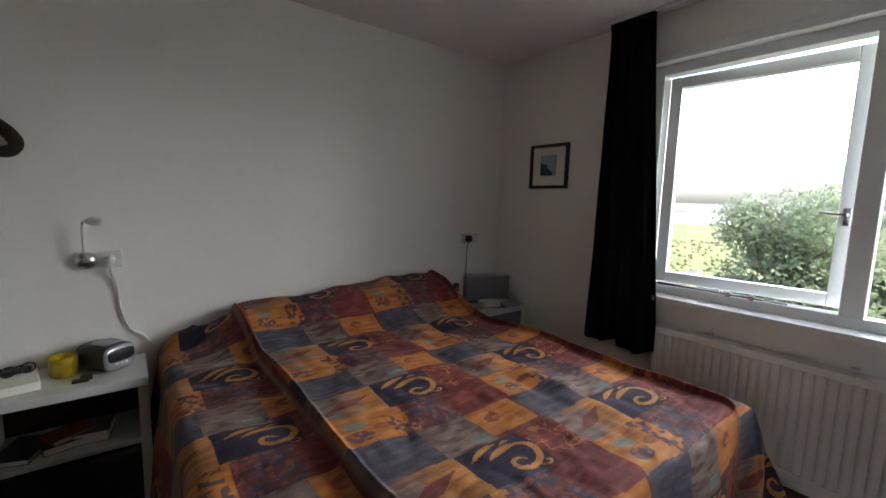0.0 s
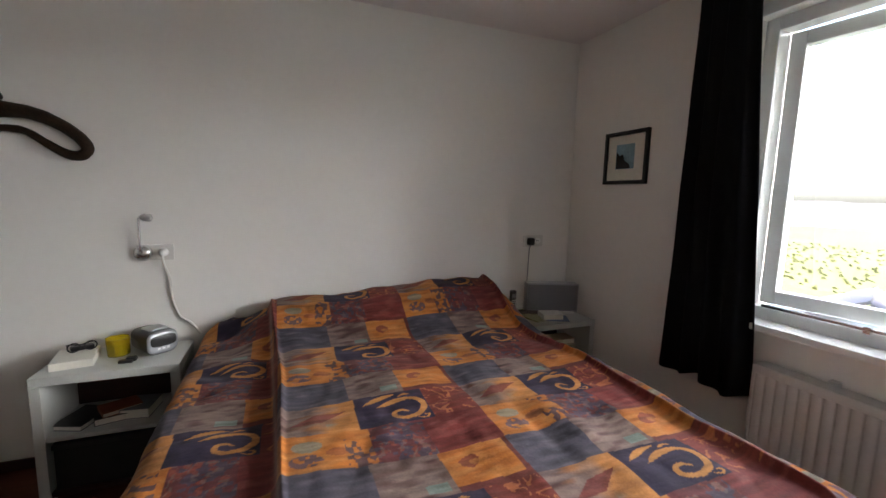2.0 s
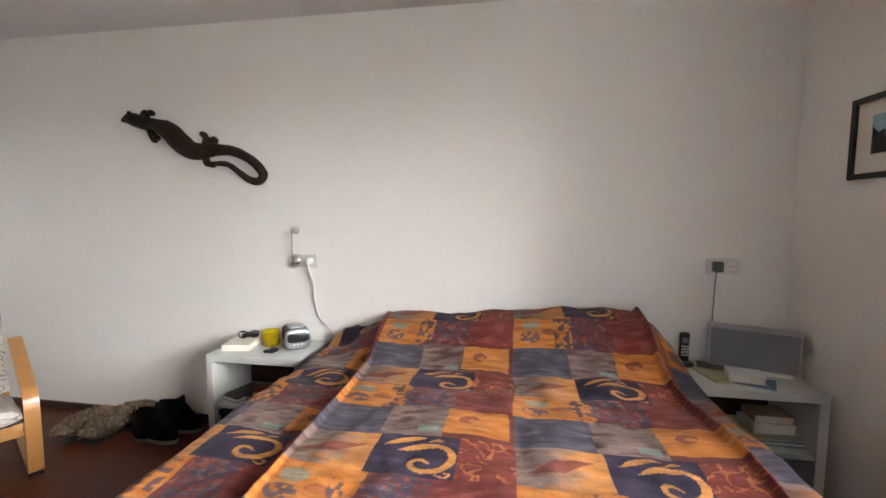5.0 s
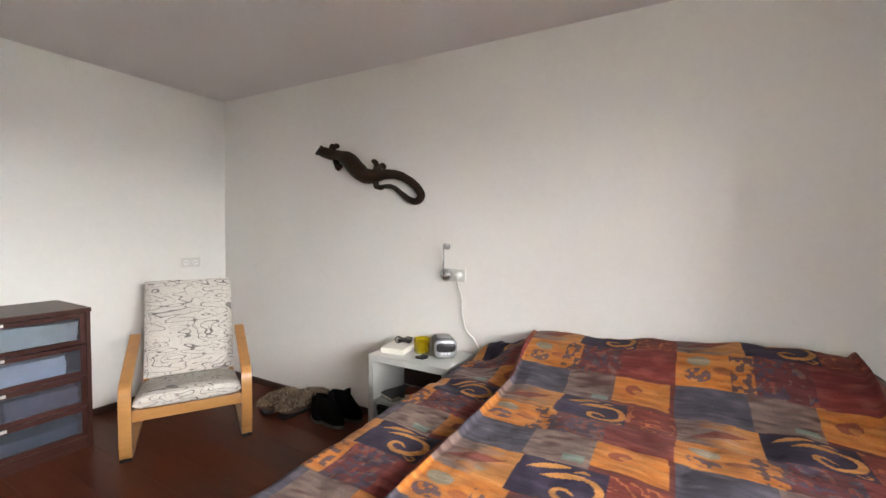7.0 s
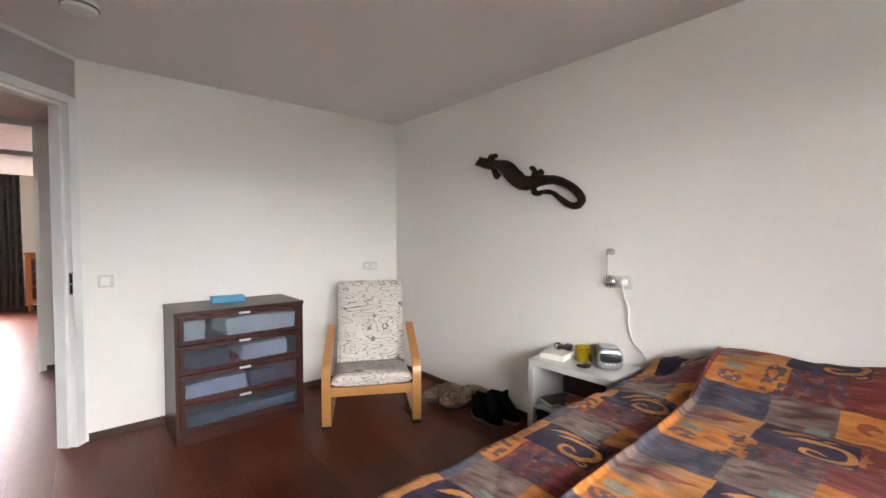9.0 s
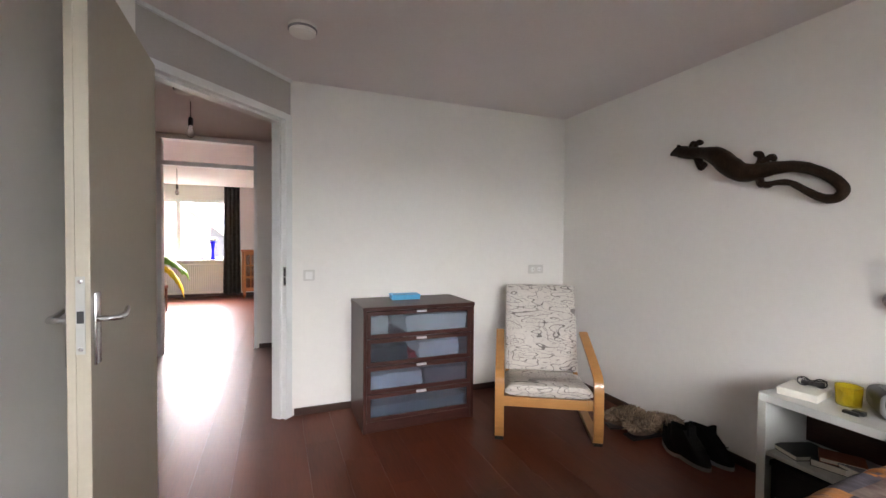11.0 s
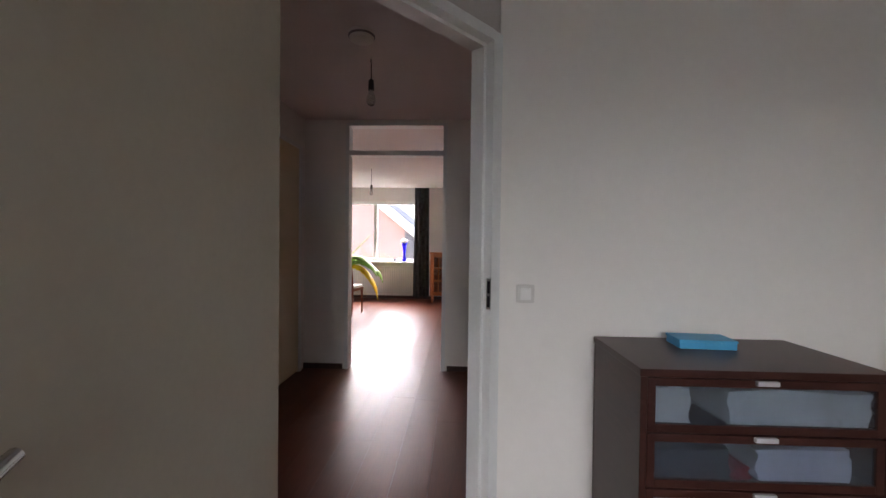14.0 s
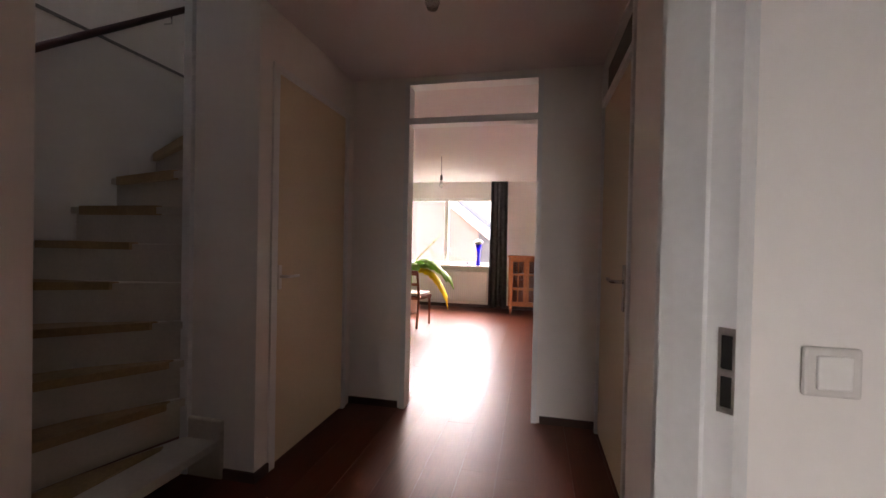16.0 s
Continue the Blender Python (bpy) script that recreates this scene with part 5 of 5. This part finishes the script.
# ---------------------------------------------------------------- stairs
def stairs():
    s = thing("staircase", "winding white staircase with bare wooden treads", "staircase")
    nx, ny, rise = -3.285, -1.905, 0.195
    ang = lambda i: -94 + (7 - i) * 15
    wall = lambda d: min([(-1.64 - nx) / d.x if d.x > 0.02 else 9, (-2.74 - ny) / d.y if d.y < -0.02 else 9, (XH + 0.01 - nx) / d.x if d.x < -0.02 else 9])
    for i in range(1, 12):
        a0, a1 = radians(ang(i) + 2.5), radians(ang(i) - 15)
        outline = [(nx, ny)]
        inner = []
        for a in (a0, a0 * 0.5 + a1 * 0.5, a1):
            d = Vector((math.cos(a), math.sin(a)))
            t = min(wall(d), 1.6)
            inner.append((nx + d.x * t, ny + d.y * t))
        if i == 1:
            inner[0] = (-1.95, -1.72)
            outline = [(nx, ny), (nx + 0.02, -1.72)]
        part("tread", prism(empty_bm(), outline + inner, i * rise - 0.035, i * rise), M_STAIRWHITE, s)
        # bare wood covers each tread's front strip, short of both ends
        d0, d1 = Vector((math.cos(a0), math.sin(a0))), Vector((math.cos(a1), math.sin(a1)))
        L = min(wall(d0), 1.25)
        o = Vector((nx, ny))
        st = (0.15, 0.10, 0.08, 0.15, 0.33, 0.29, 0.22, 0.17, 0.15, 0.15, 0.15)[i - 1]
        pts = [o + d0 * (st + 0.03) - (d1 - d0) * 0.02, o + d0 * (L - 0.06), o + d0 * (L - 0.1) + (d1 - d0) * 0.75, o + d0 * (st + 0.36) + (d1 - d0) * 0.48, o + d0 * (st + 0.16) + (d1 - d0) * 0.24, o + d0 * (st + 0.04) + (d1 - d0) * 0.12, o + d0 * st + (d1 - d0) * 0.04]
        part("tread_cover", prism(empty_bm(), [(p.x, p.y) for p in pts], i * rise - 0.042 if i > 6 else i * rise - 0.03, i * rise + 0.008), M_TREAD, s, "worn bare wooden cover")
        n = Vector((-d0.y, d0.x)) * 0.012
        q = [o + d0 * 0.02, o + d0 * min(wall(d0), 1.5), o + d0 * min(wall(d0), 1.5) - n, o + d0 * 0.02 - n]
        q = [p - Vector((-d0.y, d0.x)) * 0.03 for p in q]
        part("riser", prism(empty_bm(), [(p.x, p.y) for p in q], (i - 1) * rise, i * rise - 0.035), M_STAIRWHITE, s)
    part("newel_post", boxes(((nx - 0.045, ny - 0.045, 0), (nx + 0.03, ny + 0.004, 3.6)), bevel=0.004), M_FRAME, s)
    part("string_board", boxes(((-3.28, -1.9, 0), (-3.255, -1.70, 0.30)), bevel=0.01), M_STAIRWHITE, s)
    return s


stairs()
hr = thing("handrail", "dark wooden handrail on the stairwell wall", "handrail")
part("rail", tube(empty_bm(), [(-2.6, -2.69, 1.76), (-3.15, -2.69, 2.19), (-4.25, -2.69, 3.03)], 0.021, 12), M_CHEST, hr, smooth=True)
for x, z in ((-3.0, 2.05), (-3.9, 2.74)):
    part("bracket", tube(empty_bm(), [(x, -2.75, z - 0.05), (x, -2.69, z - 0.05), (x, -2.69, z)], 0.006, 8), M_CHROME, hr)
structure("stair_trim", boxes(((XH, -2.75, 2.385), (-1.62, -2.738, 2.40))), M_SOLE, "thin grey trim line along the stairwell wall", "trim")

# ---------------------------------------------------------------- far room
FX0, FX1 = XF - 0.12, XF - 0.04
fw = window("window_2", "wide white-framed window of the far room", FX0, FX1, FY0, FY1, FZ0, FZ1, -1.87, -1)
part("window_sill", boxes(((XF - 0.04, FY0 - 0.03, FZ0 - 0.03), (XF + 0.14, FY1 + 0.03, FZ0 + 0.004)), bevel=0.004), M_FRAME, fw, "white sill board")
for y0, y1 in ((FY0 + 0.05, -1.91), (-1.83, FY1 - 0.05)):
    gp = part("pane", boxes(((FX0 + 0.04, y0, FZ0 + 0.05), (FX0 + 0.046, y1, FZ1 - 0.05))), M_GLASS, fw)
    gp.visible_shadow = False
radiator("radiator", "white ribbed panel radiator in the far room", pose(XF, -1.05, 0, 0, 0, 180), 1.65, 0.12, 0.70, 0.10)
curtain("curtain", "charcoal patterned curtain beside the far window", pose(XF + 0.2, -0.835, 0), 0.30, 0.34, 0.05, ZC - 0.03, M_DARKCURT, 4)
curtain("curtain", "charcoal patterned curtain at the window's other side", pose(XF + 0.2, -2.72, 0), 0.30, 0.34, 0.05, ZC - 0.03, M_DARKCURT, 4)


def cabinet():
    """A small glazed cabinet on short legs, its front to +x."""
    c = thing("glazed_cabinet", "orange-brown wooden cabinet with small glass panes", "cabinet", pose(XF + 0.22, -0.62, 0))
    w, d, z0, z1 = 0.62, 0.34, 0.14, 1.02
    part("top", boxes(((-0.01, -0.02, z1 - 0.03), (d + 0.02, w + 0.02, z1)), bevel=0.005), M_ORANGE, c)
    part("side_panel", boxes(((0, 0, z0), (d, 0.025, z1 - 0.03))), M_ORANGE, c)
    part("side_panel", boxes(((0, w - 0.025, z0), (d, w, z1 - 0.03))), M_ORANGE, c)
    part("back_panel", boxes(((0, 0.025, z0), (0.012, w - 0.025, z1 - 0.03))), M_MAHOG, c)
    part("bottom_panel", boxes(((0.012, 0.025, z0), (d - 0.03, w - 0.025, z0 + 0.03))), M_ORANGE, c)
    for y in (0.02, w - 0.06):
        for x in (0.02, d - 0.06):
            part("leg", boxes(((x, y, 0), (x + 0.04, y + 0.04, z0)), bevel=0.004), M_ORANGE, c)
    for k in range(2):
        y0 = 0.03 + k * (w - 0.06) / 2
        y1 = y0 + (w - 0.06) / 2 - 0.004
        dr = part("cabinet_door", boxes(((d - 0.025, y0, z0), (d, y0 + 0.045, z1 - 0.034)), ((d - 0.025, y1 - 0.045, z0), (d, y1, z1 - 0.034)), ((d - 0.025, y0 + 0.045, z0), (d, y1 - 0.045, z0 + 0.08)), ((d - 0.025, y0 + 0.045, z1 - 0.1), (d, y1 - 0.045, z1 - 0.034)),
                                        ((d - 0.02, y0 + 0.045, z0 + 0.30), (d - 0.004, y1 - 0.045, z0 + 0.325)), ((d - 0.02, y0 + 0.045, z0 + 0.54), (d - 0.004, y1 - 0.045, z0 + 0.565)), ((d - 0.0195, 0.5 * (y0 + y1) - 0.01, z0 + 0.08), (d - 0.0045, 0.5 * (y0 + y1) + 0.01, z1 - 0.1)), bevel=0.002), M_ORANGE, c)
        part("glass_pane", boxes(((d - 0.014, y0 + 0.045, z0 + 0.08), (d - 0.010, y1 - 0.045, z1 - 0.1))), M_GLASS, dr)
    for z in (0.42, 0.68):
        part("shelf", boxes(((0.012, 0.025, z), (d - 0.03, w - 0.025, z + 0.018))), M_ORANGE, c)


cabinet()


def dining_chair():
    c = thing("dining_chair", "red-brown wooden chair with a white seat", "chair", pose(-7.35, -1.93, 0, 0, 0, 80))
    for x in (-0.19, 0.19):
        part("front_leg", tube(empty_bm(), [(x, 0.19, 0), (x, 0.19, 0.2), (x, 0.185, 0.44)], [0.014, 0.018, 0.022], 8), M_MAHOG, c)
        part("back_leg", tube(empty_bm(), smooth_curve([(x, -0.24, 0), (x, -0.19, 0.42), (x * 0.95, -0.23, 0.80)], 5), 0.018, 8), M_MAHOG, c)
    part("seat_frame", boxes(((-0.215, -0.21, 0.40), (0.215, 0.215, 0.45)), bevel=0.01), M_MAHOG, c)
    part("seat", boxes(((-0.20, -0.19, 0.45), (0.20, 0.20, 0.495)), bevel=0.02), M_WHITE, c, "white padded seat")
    part("top_rail", strip(empty_bm(), [(-0.19, -0.235, 0.78), (0, -0.26, 0.79), (0.19, -0.235, 0.78)], (0, 0, 1), 0.07, 0.022), M_MAHOG, c)
    part("back_rail", strip(empty_bm(), [(-0.185, -0.215, 0.62), (0, -0.235, 0.62), (0.185, -0.215, 0.62)], (0, 0, 1), 0.04, 0.018), M_MAHOG, c)


dining_chair()


def banana_leaf(points, width, mat, parent, droop=0.4):
    """A broad arching leaf along points."""
    pts = smooth_curve(points, 7)
    bm = empty_bm()
    rows = []
    for k, p in enumerate(pts):
        t = k / (len(pts) - 1)
        d = (pts[min(k + 1, len(pts) - 1)] - pts[max(k - 1, 0)]).normalized()
        side = d.cross(Vector((0, 0, 1)))
        side = side.normalized() if side.length > 0.05 else Vector((0, 1, 0))
        w = width * max(0.04, math.sin(math.pi * min(1, 0.08 + 0.92 * t)) ** 0.6)
        row = []
        for a in (-1, -0.5, 0, 0.5, 1):
            row.append(bm.verts.new(p + side * a * w * (1 + 0.1 * noise.noise(p * 12)) - Vector((0, 0, 1)) * (droop * w * a * a) + Vector((0, 0, 0.01 * math.sin(k * 2.2 + a)))))
        rows.append(row)
    for r, q in zip(rows, rows[1:]):
        for j in range(4):
            bm.faces.new((r[j], r[j + 1], q[j + 1], q[j]))
    ob = part("leaf", bm, mat, parent, smooth=True)
    ob.modifiers.new("thickness", "SOLIDIFY").thickness = 0.003
    return ob


plant = thing("banana_plant", "potted banana plant with green and yellowing arched leaves", "plant", pose(-8.35, -2.30, 0))
part("pot", lathe(empty_bm(), [(0.13, 0), (0.16, 0.02), (0.19, 0.30), (0.20, 0.32), (0.18, 0.32), (0.17, 0.28)], sides=24), M_WHITE, plant, "white pot", True)
part("soil", lathe(empty_bm(), [(0.168, 0.26), (0.168, 0.285)], sides=24), M_GAP, plant)
part("stem", tube(empty_bm(), smooth_curve([(0, 0, 0.28), (0.01, 0.01, 0.5), (0, 0.03, 0.75)], 5), [0.05, 0.05, 0.048, 0.047, 0.046, 0.045, 0.044, 0.043, 0.042, 0.04, 0.038], 12), M_LEAFG, plant, smooth=True)
banana_leaf([(0, 0.03, 0.72), (0.05, 0.25, 0.86), (0.08, 0.50, 0.84), (0.1, 0.74, 0.66), (0.1, 0.82, 0.45)], 0.17, M_LEAFG, plant)
banana_leaf([(0, 0.03, 0.70), (0.1, 0.28, 0.78), (0.14, 0.50, 0.68), (0.16, 0.68, 0.40), (0.16, 0.74, 0.12)], 0.15, M_LEAFY, plant)
banana_leaf([(0, 0.03, 0.74), (-0.05, 0.14, 0.95), (-0.1, 0.32, 1.15), (-0.14, 0.52, 1.36)], 0.075, M_LEAFG, plant, 0.2)
banana_leaf([(0, 0, 0.74), (0.1, -0.1, 1.0), (0.15, -0.3, 1.2), (0.15, -0.5, 1.2)], 0.10, M_LEAFG, plant)
banana_leaf([(0, 0.0, 0.70), (0.15, 0.15, 0.84), (0.35, 0.2, 0.86), (0.5, 0.22, 0.7)], 0.13, M_LEAFG, plant)
banana_leaf([(0, 0.03, 0.73), (0.12, 0.22, 0.92), (0.2, 0.44, 0.93), (0.26, 0.64, 0.78), (0.28, 0.74, 0.58)], 0.13, M_LEAFG, plant)
vase = thing("vase", "slim cobalt blue glass vase with white flowers on the sill", "vase", pose(XF + 0.06, -1.22, FZ0 + 0.004))
part("body", lathe(empty_bm(), [(0.045, 0), (0.05, 0.02), (0.03, 0.10), (0.024, 0.18), (0.045, 0.34), (0.065, 0.40), (0.06, 0.40), (0.03, 0.3)], sides=20), M_VASE, vase, smooth=True)
bm = empty_bm()
for k in range(7):
    bmesh.ops.create_icosphere(bm, subdivisions=2, radius=0.035, matrix=pose(0.04 * math.cos(k), 0.045 * math.sin(k * 1.9), 0.43 + 0.015 * (k % 3)))
part("flowers", bm, M_WHITE, vase, "white blossom", True)
tagged(part("sill_cup", lathe(empty_bm(), [(0.03, 0), (0.035, 0.06), (0.03, 0.06), (0.027, 0.01)], (XF + 0.06, -1.42, FZ0 + 0.004), 16), M_SPEAKER, None), "small grey cup on the far sill", "cup")

# ---------------------------------------------------------------- outdoors
GZ = -3.2
bm = empty_bm()
R = 2500
bm.faces.new([bm.verts.new((x, y, GZ)) for x, y in ((-R, -R), (R, -R), (R, R), (-R, R))])
structure("ground", bm, M_GRASS, "rough green meadow reaching to the horizon", "ground")
bm = empty_bm()
bm.faces.new([bm.verts.new(p) for p in ((16, -60, GZ + 0.02), (21, -60, GZ + 0.02), (30, 120, GZ + 0.02), (24, 120, GZ + 0.02))])
structure("water", bm, M_WATER, "still pale canal across the meadow", "water")


def crown(bm, center, size, count, rng, leaf=0.16):
    """Many small leaf cards round a set of branch ends."""
    blobs = [(Vector(center) + Vector((rng.uniform(-1, 1) * size[0], rng.uniform(-1, 1) * size[1], rng.uniform(-1, 1) * size[2])) * 0.75, rng.uniform(0.25, 0.5) * size[2]) for _ in range(26)]
    for _ in range(count):
        c, r = rng.choice(blobs)
        d = Vector((rng.gauss(0, 1), rng.gauss(0, 1), rng.gauss(0, 1))).normalized()
        p = c + d * r * rng.random() ** 0.4
        a = Vector((rng.gauss(0, 1), rng.gauss(0, 1), rng.gauss(0, 1))).normalized() * leaf * rng.uniform(0.6, 1.3)
        b = a.orthogonal().normalized() * a.length * 0.5
        bm.faces.new([bm.verts.new(q) for q in (p - a, p + b, p + a, p - b)])
    return blobs


def tree(label, x, y, h, spread, seed, count=9000, leaf=0.16):
    rng = random.Random(seed)
    t = thing("tree", label, "tree", pose(x, y, GZ))
    trunk = tube(empty_bm(), [(0, 0, 0), (0.05, 0, h * 0.25), (0.1, 0.05, h * 0.55), (0.1, 0.1, h * 0.8)], [0.2, 0.16, 0.1, 0.04], 10)
    for _ in range(9):
        a, z = rng.uniform(0, 6.28), h * rng.uniform(0.25, 0.6)
        tube(trunk, [(0.05, 0, z), (math.cos(a) * spread * 0.4, math.sin(a) * spread * 0.4, z + h * 0.13), (math.cos(a) * spread * 0.75, math.sin(a) * spread * 0.75, z + h * 0.2)], [0.07, 0.045, 0.015], 6)
    part("trunk", trunk, M_BARK, t)
    bm = empty_bm()
    crown(bm, (0, 0, h * 0.58), (spread, spread, h * 0.42), count, rng, leaf)
    part("crown", bm, M_FOLIAGE, t, "loose green foliage")


tree("leafy green tree beside the canal", 13.2, 2.9, 5.0, 1.5, 3, 16000, 0.075)
tree("leafy green tree close to the house", 10.0, -1.4, 3.8, 1.4, 4, 9000, 0.10)
tree("bushy green tree on the bank", 19.0, 2.0, 4.2, 2.4, 5, 7000, 0.22)
rng = random.Random(11)
bm = empty_bm()
for k in range(900):
    a = rng.uniform(-1.3, 1.3)
    r = rng.uniform(130, 190)
    h = rng.uniform(2, 5.5)
    bmesh.ops.create_icosphere(bm, subdivisions=1, radius=1.0, matrix=pose(r * math.cos(a), r * math.sin(a), GZ + h * 0.4) @ Matrix.Diagonal((rng.uniform(1.5, 4), rng.uniform(1.5, 4), h * 0.6, 1)))
for v in bm.verts:
    v.co += 0.6 * noise.noise_vector(v.co * 0.4)
tagged(part("far_woods", bm, M_FARWOOD, None), "hazy line of far trees beyond the meadow", "trees", "", "stuff")
bm = empty_bm()
for k in range(2600):
    x, y = rng.uniform(13, 60), rng.uniform(-6, 60)
    if 16 + (y + 60) / 20 < x + 0.0 < 22.5 + (y + 60) / 18:
        continue
    h = rng.uniform(0.06, 0.22)
    p = Vector((x, y, GZ))
    for j in range(4):
        a = rng.uniform(0, 6.28)
        d = Vector((math.cos(a), math.sin(a), 0)) * 0.14
        bm.faces.new([bm.verts.new(q) for q in (p - d, p + d, p + d * 0.3 + Vector((0.1 * math.cos(a), 0.1, h)))])
tagged(part("tall_grass", bm, M_TUFT, None), "tufts of tall meadow grass along the canal", "grass", "", "stuff")
shed = thing("shed", "small white shed with a grey roof by the water", "shed", pose(14.6, 5.6, GZ, 0, 0, 20))
part("wall", boxes(((-1.1, -1.3, 0), (1.1, 1.3, 1.7))), M_FRAME, shed)
bm = empty_bm()
for sy in (-1, 1):
    vs = [bm.verts.new(q) for q in ((-1.3, sy * 1.5, 1.6), (1.3, sy * 1.5, 1.6), (1.3, 0, 2.3), (-1.3, 0, 2.3))]
    bm.faces.new(vs)
rf = part("roof", bm, M_ROOF, shed)
rf.modifiers.new("thickness", "SOLIDIFY").thickness = 0.08
part("door", boxes(((-1.13, -0.4, 0), (-1.1, 0.4, 1.5))), M_ROOF, shed)
for k in range(14):
    a = -0.9 + 0.14 * k + rng.uniform(-0.03, 0.03)
    hs = thing("far_house", "pale house on the far side of the meadow", "house", pose(125 * math.cos(a), 125 * math.sin(a), GZ, 0, 0, math.degrees(a)), "far houses")
    w, h = rng.uniform(4, 9), rng.uniform(3, 5.5)
    part("wall", boxes(((-3, -w, 0), (3, w, h))), M_WALL, hs)
    bm = empty_bm()
    for sx in (-1, 1):
        bm.faces.new([bm.verts.new(q) for q in ((sx * 3.4, -w, h), (sx * 3.4, w, h), (0, w, h + 2.2), (0, -w, h + 2.2))])
    part("roof", bm, M_ROOF, hs)


def prism_x(outline, x0, x1):
    bm = empty_bm()
    p = [bm.verts.new((x0, y, z)) for y, z in outline]
    q = [bm.verts.new((x1, y, z)) for y, z in outline]
    bm.faces.new(p), bm.faces.new(q)
    for k in range(len(outline)):
        bm.faces.new((p[k], p[k - 1], q[k - 1], q[k]))
    bmesh.ops.recalc_face_normals(bm, faces=bm.faces)
    return bm


# the house opposite the far room
op = thing("gabled_house", "pink rendered gabled house with a white verge board opposite", "house", pose(XF - 9.0, -1.3, GZ))
bm = empty_bm()
gable = [(-9, 0), (3.4, 0), (3.4, 1.4), (-4.0, 7.4), (-9, 7.4)]
a = [bm.verts.new((0, y, z)) for y, z in gable]
b = [bm.verts.new((-7, y, z)) for y, z in gable]
bm.faces.new(a), bm.faces.new(b[::-1])
for k in range(5):
    bm.faces.new((a[k], b[k], b[(k + 1) % 5], a[(k + 1) % 5]))
bmesh.ops.recalc_face_normals(bm, faces=bm.faces)
part("wall", bm, M_RENDER, op)
part("verge_board", strip(empty_bm(), [(0.25, 3.9, 1.15), (0.25, -4.2, 7.7)], (0, 0.63, 0.78), 0.34, 0.10), M_FRAME, op, "white verge board")
part("roof", strip(empty_bm(), [(-3.5, 4.0, 1.25), (-3.5, -4.2, 7.87)], (1, 0, 0), 7.2, 0.14), M_ROOF, op)
# thin grey slab against the gable, its top sloping with the verge
part("grey_slab", prism_x([(-1.1, 0), (2.5, 0), (2.5, 2.0), (-1.1, 4.9)], 0.02, 0.16), M_ROOF, op, "flat grey slab below the verge")


# ---------------------------------------------------------------- floor planks, each its own piece
def planks():
    rng = random.Random(5)
    w, length, made = 0.192, 1.285, {}
    rows = int((YN + 4.05) / w) + 1
    for r in range(rows):
        y0 = YN - (r + 1) * w
        y1 = y0 + w - 0.001
        y0 = max(y0, -4.05)
        x = XF + 0.0 - rng.random() * length
        while x < XE:
            xa, xb = max(x, XF), min(x + length - 0.001, XE)
            x += length
            if y1 < YS - 0.08:
                xb = min(xb, -1.53)
            if y1 < -2.9:
                xb = min(xb, XH - 0.1)
            if y0 > HN + 0.02:
                xa = max(xa, XW - 0.1) if y0 > 0.3 or xb > XW - 0.1 else xa
            if xb - xa < 0.02 or y1 - y0 < 0.02:
                continue
            key = (round(xb - xa, 4), round(y1 - y0, 4))
            if key not in made:
                made[key] = mesh_of("plank", box(empty_bm(), (0, 0, -0.006), (key[0], key[1], 0.0)), M_PLANK)
            ob = new("plank", made[key])
            ob.parent = floor
            ob.location = (xa, y0, 0)


planks()
